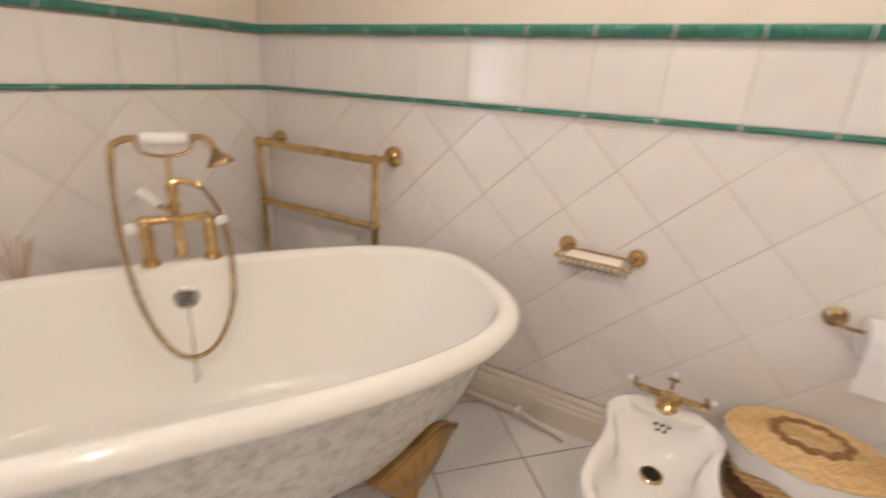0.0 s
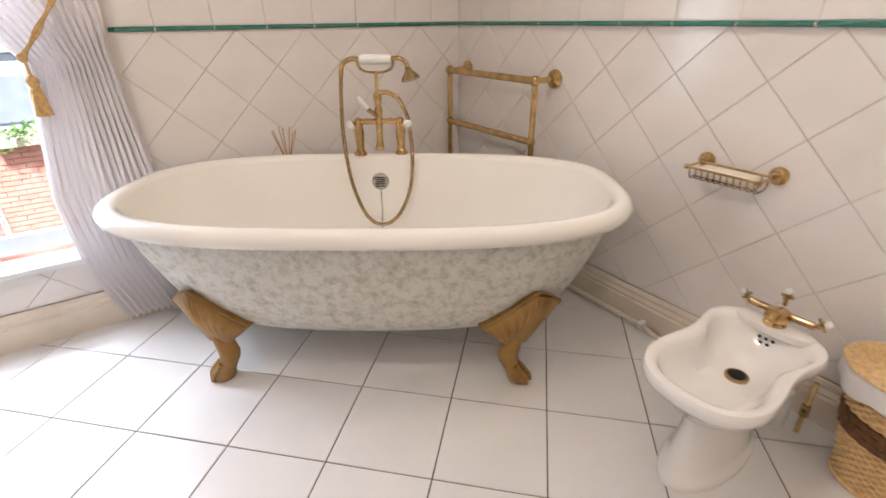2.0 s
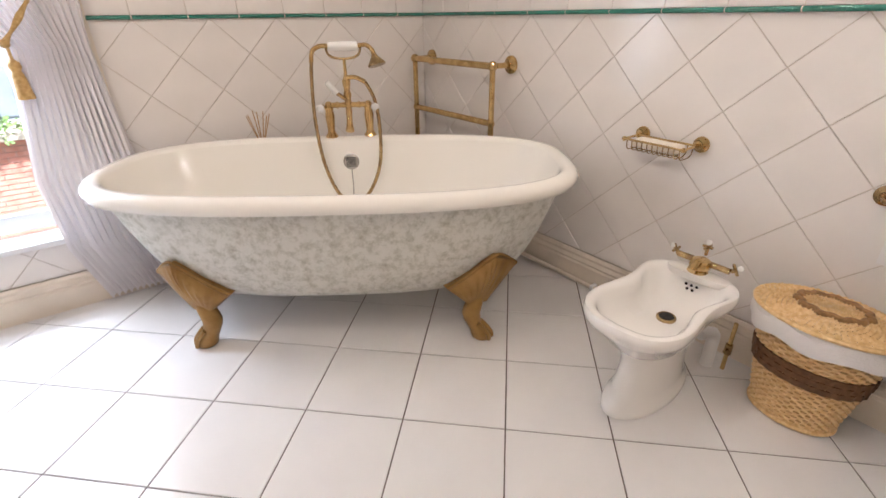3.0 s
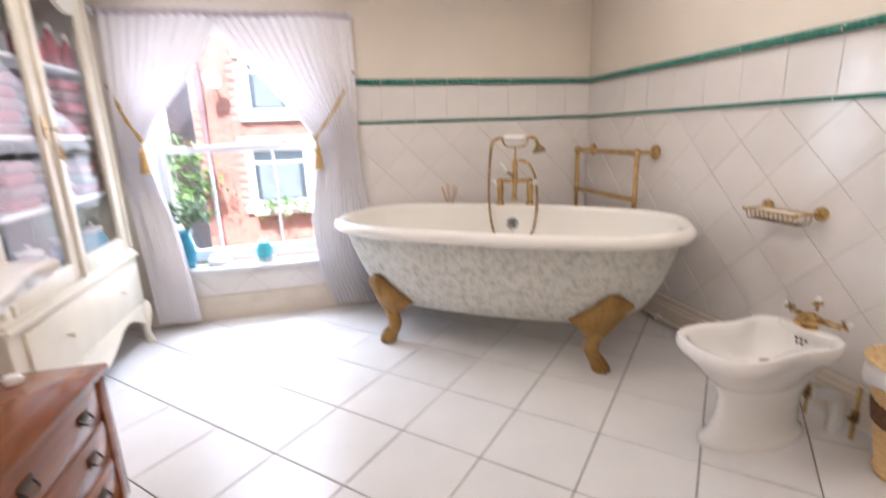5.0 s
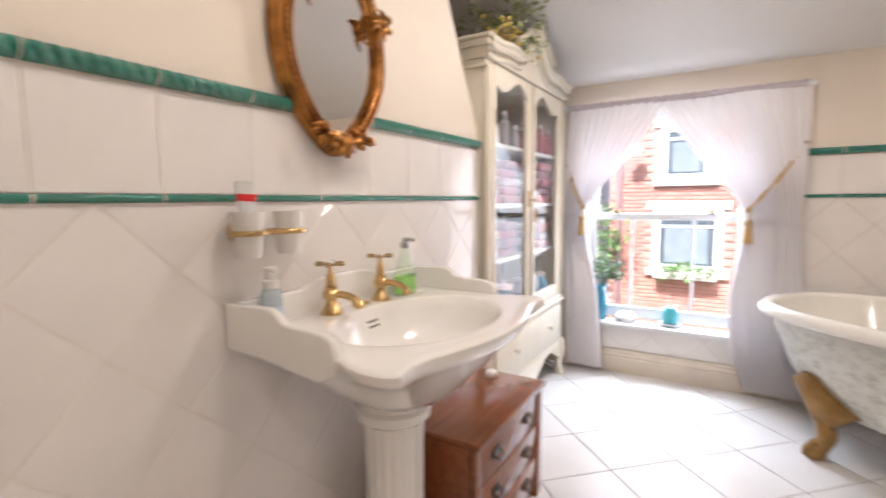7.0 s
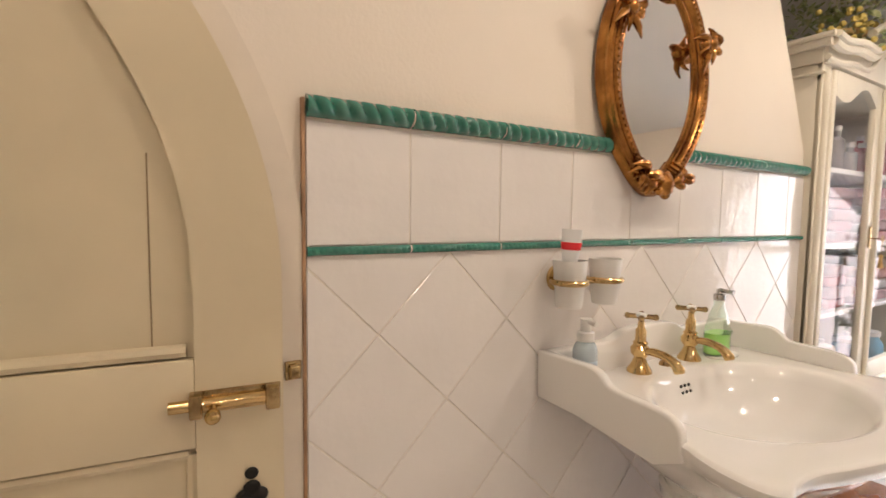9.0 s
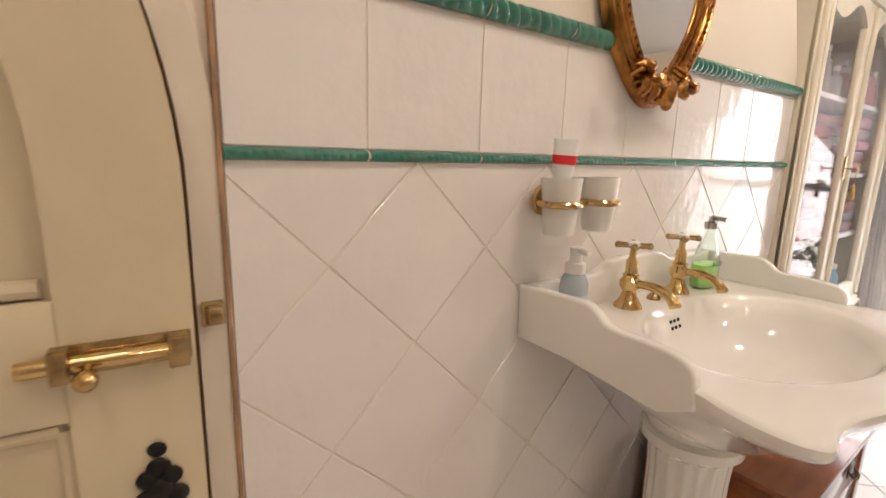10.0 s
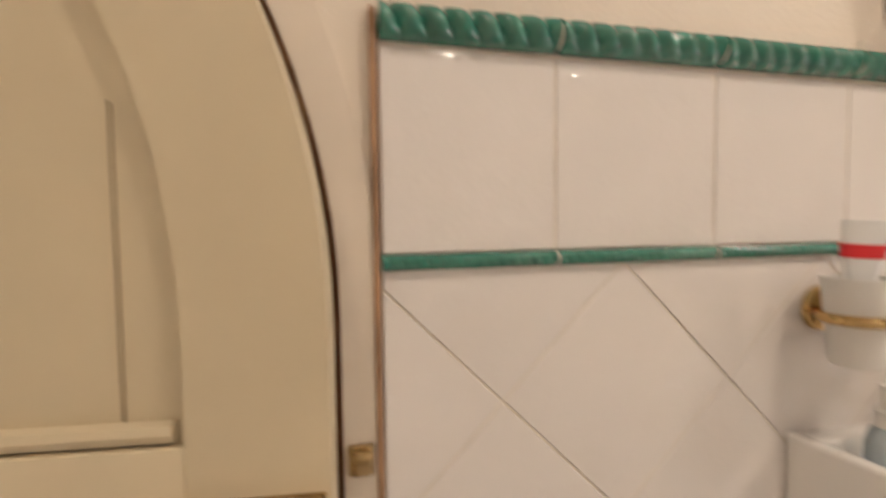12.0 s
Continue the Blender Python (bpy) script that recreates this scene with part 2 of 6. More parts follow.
def box(x0, x1, y0, y1, z0, z1, bevel=0.0, segments=2):
    bm = bmesh.new()
    bmesh.ops.create_cube(bm, size=1, matrix=Matrix.Translation(((x0 + x1) / 2, (y0 + y1) / 2, (z0 + z1) / 2)) @ Matrix.Diagonal((abs(x1 - x0), abs(y1 - y0), abs(z1 - z0), 1)))
    if bevel:
        bmesh.ops.bevel(bm, geom=bm.edges[:], offset=bevel, segments=segments, affect="EDGES", profile=0.5)
    return bm


def moved(bm, m):
    bmesh.ops.transform(bm, matrix=m, verts=bm.verts)
    return bm


def rings(loops, close_start=True, close_end=True, cyclic=True):
    """A skin over rings of points, all of one length."""
    bm = bmesh.new()
    vs = [[bm.verts.new(p) for p in loop] for loop in loops]
    n = len(vs[0])
    for a, b in zip(vs, vs[1:]):
        for k in range(n if cyclic else n - 1):
            bm.faces.new((a[k], a[(k + 1) % n], b[(k + 1) % n], b[k]))
    if close_start and cyclic:
        bm.faces.new(vs[0])
    if close_end and cyclic:
        bm.faces.new(vs[-1])
    return bm


def lathe(profile, n=24, m=None):
    """A turned body round z from (radius, height) pairs."""
    loops = [[(max(r, 0.0004) * math.cos(2 * math.pi * k / n), max(r, 0.0004) * math.sin(2 * math.pi * k / n), z) for k in range(n)] for r, z in profile]
    bm = rings(loops)
    return moved(bm, m) if m is not None else bm


def tube(points, radius, n=10, closed=False):
    """A round bar along points; radius a number or one per point."""
    pts = [Vector(p) for p in points]
    rad = radius if isinstance(radius, (list, tuple)) else [radius] * len(pts)
    loops, up = [], None
    for k, p in enumerate(pts):
        a, b = pts[(k - 1) % len(pts)] if closed or k else p, pts[(k + 1) % len(pts)] if closed or k < len(pts) - 1 else p
        d = (b - a).normalized()
        if up is None:
            up = d.orthogonal().normalized()
        up = (up - d * up.dot(d)).normalized()
        side = d.cross(up)
        loops.append([p + rad[k] * (math.cos(2 * math.pi * j / n) * up + math.sin(2 * math.pi * j / n) * side) for j in range(n)])
    if closed:
        loops.append(loops[0])
    return rings(loops, not closed, not closed)


def smooth_path(points, steps=6):
    """Catmull-Rom through points."""
    pts = [Vector(p) for p in points]
    out = []
    for k in range(len(pts) - 1):
        p0, p1, p2, p3 = pts[max(k - 1, 0)], pts[k], pts[k + 1], pts[min(k + 2, len(pts) - 1)]
        for s in range(steps):
            t = s / steps
            out.append(0.5 * ((2 * p1) + (p2 - p0) * t + (2 * p0 - 5 * p1 + 4 * p2 - p3) * t * t + (3 * p1 - p0 - 3 * p2 + p3) * t ** 3))
    return out + [pts[-1]]


def prism(outline, y0, y1, axis="y"):
    """A plate with the outline (a, b), from y0 to y1 along the axis."""
    f = {"y": lambda a, b, d: (a, d, b), "x": lambda a, b, d: (d, a, b), "z": lambda a, b, d: (a, b, d)}[axis]
    return rings([[f(a, b, y0) for a, b in outline], [f(a, b, y1) for a, b in outline]])


def ball(c, r, squash=(1, 1, 1), n=12):
    bm = bmesh.new()
    bmesh.ops.create_uvsphere(bm, u_segments=n, v_segments=max(6, n // 2 + 1), radius=r, matrix=Matrix.Translation(c) @ Matrix.Diagonal((*squash, 1)))
    return bm


def disc_ring(profile_pts, along, n=16):
    """A turned body whose axis points along a vector from the origin."""
    q = Vector((0, 0, 1)).rotation_difference(Vector(along)).to_matrix().to_4x4()
    return lathe(profile_pts, n, q)


def supere(a, b, e, n=64, cx=0.0, cy=0.0):
    out = []
    for k in range(n):
        t = 2 * math.pi * k / n
        c, s = math.cos(t), math.sin(t)
        out.append((cx + a * math.copysign(abs(c) ** e, c), cy + b * math.copysign(abs(s) ** e, s)))
    return out


def rounded_plate(outline, d0, d1, r, axis):
    """A plate whose edges are rounded by r, from an outline that runs one way round."""
    pts = [Vector(p) for p in outline]
    area = sum(pts[k - 1].x * pts[k].y - pts[k].x * pts[k - 1].y for k in range(len(pts)))
    sgn = 1 if area > 0 else -1

    def inset(d):
        out = []
        for k, p in enumerate(pts):
            e0, e1 = (p - pts[k - 1]).normalized(), (pts[(k + 1) % len(pts)] - p).normalized()
            n = (Vector((-e0.y, e0.x)) + Vector((-e1.y, e1.x))) * sgn
            out.append(p + n.normalized() * d)
        return out
    f = {"y": lambda a, b, d: (a, d, b), "x": lambda a, b, d: (d, a, b)}[axis]
    steps = [math.pi / 2 * k / 4 for k in range(5)]
    loops = [[f(q.x, q.y, d0 + r * (1 - math.cos(t))) for q in inset(r * (1 - math.sin(t)))] for t in steps]
    loops += [[f(q.x, q.y, d1 - r * (1 - math.cos(t))) for q in inset(r * (1 - math.sin(t)))] for t in reversed(steps)]
    return rings(loops)


# ---- the plan ----
XE, XW, YN, YS = 1.41, -1.52, 1.535, -3.0
Z1, Z2 = 1.178, 1.397
T = 0.2124
DG = T * math.sqrt(2)
WY0, WY1 = -1.62, 0.18
ARCH_R, DOOR_Y1, DOOR_W, SPRING = 0.76, -1.66, 0.76, 1.13
DOOR_Y0 = DOOR_Y1 - DOOR_W
WINX0, WINX1, WINZ0, WINZ1 = -1.44, -0.40, 0.30, 1.80


def ceil_z(y):
    return min(2.37, 1.93 + 0.34 * (YN - y))


# ---- walls, ceiling, floor base ----
structure("floor", box(-2.1, 1.55, YS - 0.1, 1.80, -0.16, -0.0035), FGROUT, "dark grouted floor bed under white floor tiles")
structure("wall_east", box(XE + 0.008, XE + 0.2, YS - 0.1, YN + 0.2, -0.1, 2.5), GROUT, "tiled wall beside the bath and bidet, pale grout")
structure("wall_east_plaster", box(XE + 0.002, XE + 0.008, YS, YN, Z2 + 0.02, 2.45), CREAM, "cream painted plaster above the green moulding", category="wall")
structure("wall_north", join(box(WINX1, XE + 0.008, YN + 0.008, YN + 0.22, -0.1, 2.2), box(-2.1, WINX0, YN + 0.008, YN + 0.22, -0.1, 2.2),
                             box(WINX0, WINX1, YN + 0.008, YN + 0.22, -0.1, WINZ0), box(WINX0, WINX1, YN + 0.008, YN + 0.22, WINZ1, 2.2)), GROUT,
          "window wall with tiled lower half, pale grout")
for px0, px1, pz0, pz1 in ((-0.19, XE, Z2 + 0.02, 2.1), (WINX1, -0.19, 0.0, 2.1), (-2.0, WINX0, 0.0, 2.1), (WINX0, WINX1, WINZ1, 2.1)):
    structure("wall_north_plaster", box(px0, px1, YN + 0.002, YN + 0.008, pz0, pz1), CREAM, "cream painted plaster round the sash window", category="wall")
W_OUT = [(WY0, 0.0), (WY1, 0.0), (WY1, 1.49), (-0.07, 1.98), (-0.3, 2.45), (WY0, 2.45)]
structure("wall_west", prism(W_OUT, XW - 0.12, XW - 0.0062, "x"), CREAM, "cream wall behind the basin, sloping end beside the cabinet")
structure("wall_west_grout", prism([(WY0 + 0.004, 0.0), (WY1 - 0.002, 0.0), (WY1 - 0.002, Z2 + 0.03), (WY0 + 0.004, Z2 + 0.03)], XW - 0.0060, XW - 0.0012, "x"), PALEGROUT,
          "pale grout bed behind the wall tiles", category="wall")
structure("wall_alcove", join(box(-2.12, -2.0, -0.6, YN, 0, 2.5), box(-2.0, XW - 0.12, -0.62, -0.5, 0, 2.5)), CEIL, "plain grey-white alcove wall behind the cabinet")
structure("wall_south", box(-1.7, XE, YS - 0.1, YS, 0, 2.5), CREAM, "plain cream end wall")


def arch_outline(y0, y1, spring, r, n=14):
    """Pointed arch outline from the foot at y1 up and over to y0."""
    mid, w = (y0 + y1) / 2, (y1 - y0)
    top = math.sqrt(max(r * r - (r - w / 2) ** 2, 0))
    right = []
    for k in range(n + 1):
        z = top * k / n
        right.append((y1 - r + math.sqrt(r * r - z * z), spring + z))
    left = [(y0 + y1 - y, z) for y, z in reversed(right[:-1])]
    return [(y1, 0.0)] + right + left + [(y0, 0.0)]


hole = arch_outline(DOOR_Y0, DOOR_Y1, SPRING, ARCH_R)
wall_door_out = [(WY0, 0.0), (WY0, 2.45), ((DOOR_Y0 + DOOR_Y1) / 2, 2.45), (YS, 2.45), (YS, 0.0)]
bm = bmesh.new()
half = len(hole) // 2
right_side = [(WY0, 2.45), (WY0, 0.0)] + hole[:half + 1] + [((DOOR_Y0 + DOOR_Y1) / 2, 2.45)]
left_side = [((DOOR_Y0 + DOOR_Y1) / 2, 2.45)] + hole[half:] + [(YS, 0.0), (YS, 2.45)]
structure("wall_door", join(prism(right_side, XW - 0.12, XW - 0.002, "x"), prism(left_side, XW - 0.12, XW - 0.002, "x")), CREAM,
          "cream plaster wall round the arched doorway")


def arch_band(y0, y1, spring, r, wide, xa, xb):
    inner = arch_outline(y0, y1, spring, r, 14)
    outer = arch_outline(y0 - wide, y1 + wide, spring, r + wide, 14)
    bm = bmesh.new()
    rows = []
    for a, b in zip(inner, outer):
        rows.append([bm.verts.new((xa, *a)), bm.verts.new((xb, *a)), bm.verts.new((xb, *b)), bm.verts.new((xa, *b))])
    for p, q in zip(rows, rows[1:]):
        for k in range(4):
            bm.faces.new((p[k], p[(k + 1) % 4], q[(k + 1) % 4], q[k]))
    bm.faces.new(rows[0])
    bm.faces.new(rows[-1])
    return bm


frame_ob = tagged(new("door_frame"), "cream painted pointed arch door frame", "door frame", "", "structure")
part("door_lining", arch_band(DOOR_Y0 + 0.003, DOOR_Y1 - 0.003, SPRING, ARCH_R - 0.003, 0.003, XW - 0.084, XW - 0.004), material("bare_brown_wood", (0.38, 0.19, 0.09), 0.6, var=0.4, scale=25), frame_ob, "bare brown wood lining")
part("jamb", arch_band(DOOR_Y0, DOOR_Y1, SPRING, ARCH_R, 0.0405, XW - 0.14, XW + 0.006), TRIM, frame_ob)
part("rebate", arch_band(DOOR_Y0 + 0.012, DOOR_Y1 - 0.012, SPRING, ARCH_R - 0.012, 0.011, XW - 0.135, XW - 0.085), material("bare_wood_rebate", (0.30, 0.15, 0.07), 0.6, var=0.3, scale=20), frame_ob, "bare brown wood rebate")
part("tile_edge_strip", box(XW - 0.001, XW + 0.0095, -1.6265, -1.6205, 0.0, 1.43, 0.001), material("tan_edge_strip", (0.42, 0.24, 0.13), 0.6, var=0.4, scale=18), frame_ob, "thin tan strip along the tile edge")
part("keeper", join(box(XW + 0.0065, XW + 0.012, -1.656, -1.630, 0.966, 0.998, 0.002), box(XW + 0.0125, XW + 0.024, -1.653, -1.633, 0.970, 0.994, 0.005, 3)), OLDBRASS, frame_ob, "brass bolt keeper")

ceil_out = [(YN + 0.1, ceil_z(YN) - 0.034), (YN, ceil_z(YN)), (0.241, 2.37), (YS - 0.1, 2.37), (YS - 0.1, 2.49), (YN + 0.1, 2.49)]
structure("ceiling", prism(ceil_out, -2.12, XE + 0.01, "x"), CEIL, "off-white ceiling sloping down to the window wall")

# ---- green mouldings ----


def rope_tile(length, height, depth, ropes):
    """A glazed moulding tile along +x, its back at y 0, standing out to -y, with slanting rope relief."""
    nx, nz = max(8, int(length / (0.0032 if height > 0.03 else 0.0042))), 8
    bm = bmesh.new()
    grid = []
    for i in range(nx + 1):
        u = i / nx
        row = []
        for k in range(nz + 1):
            a = math.pi * k / nz
            w = 1 + 0.8 * (abs(math.sin(math.pi * (u * ropes + 0.7 * k / nz))) ** 0.6 - 0.74)
            row.append(bm.verts.new((0.0022 + (length - 0.0044) * u, -depth * math.sin(a) * w - 0.001, height / 2 * -math.cos(a))))
        grid.append(row)
    for a, b in zip(grid, grid[1:]):
        for k in range(nz):
            bm.faces.new((a[k], a[k + 1], b[k + 1], b[k]))
    bm.faces.new([r for r in grid[0]])
    bm.faces.new([r for r in grid[-1]])
    return bm


def moulding_run(name, start, end, phase, z, height, depth, frame_m):
    """Tiles from start to end along a wall; phase is one joint."""
    run = tagged(new(name), "glossy green glazed rope moulding tiles", "moulding", "", "structure")
    joints = [start] + [phase + T * k for k in range(-40, 40) if start + 0.02 < phase + T * k < end - 0.02] + [end]
    cache = {}
    strip = [(-depth * 0.98 * math.sin(math.pi * k / 8), height * 0.43 * -math.cos(math.pi * k / 8)) for k in range(9)]
    for jx in joints[1:-1]:
        part("joint", rings([[(jx - 0.0026, p * 1.05, z + q) for p, q in strip], [(jx + 0.0026, p * 1.05, z + q) for p, q in strip]]), PALEGROUT, run, "pale grout", m=frame_m)
    for a, b in zip(joints, joints[1:]):
        key = round(b - a, 3)
        if key not in cache:
            cache[key] = finish(rope_tile(b - a, height, depth, max(2, round((b - a) / T * (8 if height > 0.03 else 16)))), "moulding_tile", GREEN, sharp=60)
        ob = new("moulding_tile", cache[key])
        ob.matrix_basis = frame_m @ Matrix.Translation((a, 0, z))
        ob.parent = run
    return run


# wall frames: local x runs along the wall, local -y points into the room
FN = Matrix.Translation((0, YN, 0))
FE = Matrix.Translation((XE, 0, 0)) @ pose(0, 0, 0, 0, 0, -90)      # local x = -world y
FW = Matrix.Translation((XW, 0, 0)) @ pose(0, 0, 0, 0, 0, 90)       # local x = world y
for nm, fm, a, b, ph in (("moulding_north", FN, -0.195, XE - 0.0, 0.810), ("moulding_east", FE, -YN, -YS, -0.073), ("moulding_west", FW, WY0, WY1, -0.999)):
    moulding_run(nm + "_low", a, b, ph, Z1, 0.017, 0.009, fm)
    moulding_run(nm + "_high", a, b, ph, Z2 + 0.022, 0.037, 0.018, fm)

# ---- skirting ----


def skirting(name, length, m, h=0.155):
    prof = [(0, 0), (-0.022, 0), (-0.022, h * 0.62), (-0.016, h * 0.68), (-0.020, h * 0.74), (-0.012, h * 0.84), (-0.014, h * 0.92), (-0.006, h), (0, h)]
    return structure(name, rings([[(0, a, b) for a, b in prof], [(length, a, b) for a, b in prof]]), TRIM, "pink-cream moulded skirting board", m=m)


skirting("baseboard_east", YN - YS - 0.002, FE @ Matrix.Translation((-YN + 0.001, -0.001, 0)))
skirting("baseboard_north", 3.0, FN @ Matrix.Translation((-1.62, -0.001, 0)))

# ---- sash window ----
win = tagged(new("window_1"), "white painted sliding sash window, slightly worn", "window", "", "structure")
GY = 1.68
part("window_frame", join(box(WINX0, WINX0 + 0.05, GY - 0.05, GY + 0.07, WINZ0, WINZ1), box(WINX1 - 0.05, WINX1, GY - 0.05, GY + 0.07, WINZ0, WINZ1),
                          box(WINX0 + 0.05, WINX1 - 0.05, GY - 0.05, GY + 0.07, WINZ1 - 0.05, WINZ1)), WHITEWOOD, win)


def sash(name, z0, z1, y, top, bottom):
    s = new(name)
    s.parent = win
    xa, xb = WINX0 + 0.052, WINX1 - 0.052
    part("stile", box(xa, xa + 0.045, y - 0.02, y + 0.02, z0, z1, 0.004), WHITEWOOD, s)
    part("stile", box(xb - 0.045, xb, y - 0.02, y + 0.02, z0, z1, 0.004), WHITEWOOD, s)
    part("rail", box(xa + 0.046, xb - 0.046, y - 0.02, y + 0.02, z0, z0 + bottom, 0.004), WHITEWOOD, s)
    part("rail", box(xa + 0.046, xb - 0.046, y - 0.02, y + 0.02, z1 - top, z1, 0.004), WHITEWOOD, s)
    if name == "lower_sash":
        for gx in (xa + (xb - xa) * 0.30, xa + (xb - xa) * 0.70):
            part("glazing_bar", box(gx - 0.008, gx + 0.008, y - 0.012, y + 0.012, z0 + bottom, z1 - top, 0.003), WHITEWOOD, s)
    g = part("pane", box(xa + 0.04, xb - 0.04, y - 0.002, y + 0.002, z0 + bottom - 0.006, z1 - top + 0.006), GLASS, s, "clear window glass", smooth=False)
    g.visible_shadow = False
    return s


sash("lower_sash", 0.352, 1.075, GY - 0.0, 0.045, 0.075)
sash("upper_sash", 1.035, 1.752, GY + 0.045, 0.045, 0.04)
for sx in (-1.20, -0.64):
    part("sash_catch", join(box(sx - 0.022, sx + 0.022, GY - 0.035, GY + 0.01, 1.076, 1.083, 0.002), tube([(sx - 0.02, GY - 0.02, 1.088), (sx + 0.02, GY - 0.03, 1.094)], 0.006, 8)), OLDBRASS, win, "small dark brass sash catch")
part("window_sill", box(WINX0 - 0.03, WINX1 + 0.03, YN - 0.035, GY - 0.021, 0.312, 0.338, 0.006), WHITEWOOD, win, "wide white window board")
part("reveal_lining", join(box(WINX0 - 0.0, WINX0 + 0.012, YN + 0.004, GY - 0.051, 0.339, WINZ1 - 0.0), box(WINX1 - 0.012, WINX1, YN + 0.004, GY - 0.051, 0.339, WINZ1), box(WINX0 + 0.013, WINX1 - 0.013, YN + 0.004, GY - 0.051, WINZ1 - 0.012, WINZ1)), WHITEWOOD, win)

# ---- roll-top bath ----
BC, BA = Vector((0.454, 0.775, 0)), radians(-35.5)
BM = Matrix.Translation(BC) @ Matrix.Rotation(BA, 4, "Z")
BL, BW, BZ = 1.85, 0.90, 0.665
MIX_Y = 0.420


def bath():
    b = thing("roll_top_bath", "cream enamelled roll-top bath with sponged grey outside", "bath", BM)
    n = 72
    a0, b0 = BL / 2, BW / 2

    def loop(da, db, z):
        e = 0.79 - 0.11 * min(1.0, max(0.0, (z - 0.34) / 0.20))
        return [(x, y, z) for x, y in supere(a0 - da, b0 - db, e, n)]
    rim = []
    for k in range(15):
        t = math.pi * (1.25 - 1.55 * k / 14)
        rim.append(loop(0.033 - 0.033 * -math.cos(t), 0.033 - 0.033 * -math.cos(t), BZ - 0.034 + 0.034 * math.sin(t)))
    inside = [(0.064, 0.064, BZ - 0.02), (0.078, 0.074, BZ - 0.06), (0.125, 0.105, 0.49), (0.18, 0.13, 0.36), (0.24, 0.165, 0.26), (0.31, 0.21, 0.21), (0.44, 0.30, 0.20)]
    part("tub", rings(rim + [loop(*v) for v in inside], False, True), ENAMEL, b, "glossy cream enamel inside and rolled rim")
    outside = [(0.050, 0.050, BZ - 0.028), (0.068, 0.060, 0.56), (0.092, 0.074, 0.48), (0.122, 0.092, 0.39), (0.160, 0.112, 0.31), (0.200, 0.135, 0.25), (0.245, 0.165, 0.212), (0.30, 0.21, 0.192), (0.40, 0.28, 0.182)]
    part("shell", rings([loop(*v) for v in outside], False, True), MARBLED, b, "sponged grey and cream painted shell")
    return b


BATH = bath()


def bath_foot(sx, sy):
    """Cast foot: a fluted bracket wrapping the shell's corner, a neck, a bulging leg and a paw turned outwards."""
    g = new("foot")
    g.parent = BATH
    top = smooth_path([(0.405, 0.296, 0.240), (0.475, 0.296, 0.288), (0.555, 0.296, 0.355), (0.605, 0.285, 0.375), (0.675, 0.242, 0.318)], 8)
    m = len(top)
    out = Vector((0.42, 0.90, 0.0)).normalized()
    loops = []
    for k in range(15):
        f = k / 14
        front, back = [], []
        for j, p in enumerate(top):
            u = j / (m - 1)
            foot = Vector((0.484 + 0.074 * u, 0.296 - 0.014 * u, 0.172))
            c = p.lerp(foot, f ** (1.0 + 0.35 * math.sin(math.pi * u)))
            c += out * (0.022 * math.sin(math.pi * f) * math.sin(math.pi * u) ** 0.6)
            rib = 0.0028 * math.cos(9 * 2 * math.pi * u) * math.sin(math.pi * min(1.0, f * 1.1)) * (1 if 0 < j < m - 1 else 0)
            lip = 0.006 if k == 0 else 0.0
            front.append(c + out * (0.014 + rib + lip))
            back.append(c - out * 0.020)
        loops.append([(sx * q.x, sy * q.y, q.z) for q in front + back[::-1]])
    part("foot_plate", rings(loops), GOLDPAINT, g, "bronze-gold fluted foot bracket")
    edge = [(sx * (p.x + out.x * 0.012), sy * (p.y + out.y * 0.012), p.z + 0.003) for p in top]
    part("plate_lip", tube(edge, 0.006, 8), GOLDPAINT, g)
    along = Vector((0.88, 0.47, 0)).normalized()
    side = Vector((-along.y, along.x, 0))
    loops = []
    for x, y, z, wide, deep in ((0.520, 0.284, 0.200, 0.036, 0.018), (0.519, 0.288, 0.172, 0.034, 0.026), (0.512, 0.290, 0.150, 0.036, 0.031), (0.505, 0.291, 0.122, 0.037, 0.033), (0.510, 0.290, 0.094, 0.036, 0.032), (0.524, 0.288, 0.066, 0.036, 0.033),
                                (0.540, 0.287, 0.042, 0.040, 0.036), (0.548, 0.287, 0.020, 0.042, 0.038), (0.550, 0.287, 0.006, 0.040, 0.036), (0.550, 0.287, 0.0, 0.034, 0.030)):
        ring = [Vector((x, y, z)) + along * (wide * math.cos(t)) + side * (deep * math.sin(t)) for t in [2 * math.pi * k / 24 for k in range(24)]]
        loops.append([(sx * q.x, sy * q.y, q.z) for q in ring])
    part("leg", rings(loops), GOLDPAINT, g, "bronze-gold painted cast iron leg and paw")
    for off in (-0.014, 0.014):
        pts = [Vector((0.538, 0.312, 0.088)), Vector((0.562, 0.314, 0.060)), Vector((0.578, 0.312, 0.034)), Vector((0.582, 0.310, 0.010))]
        pts = [p + Vector((-0.5, 0.85, 0)) * off for p in pts]
        part("toe", tube(smooth_path([(sx * p.x, sy * p.y, p.z) for p in pts], 4), 0.009, 8), GOLDPAINT, g)


for fx in (-1, 1):
    for fy in (-1, 1):
        bath_foot(fx, fy)

# ---- bidet ----


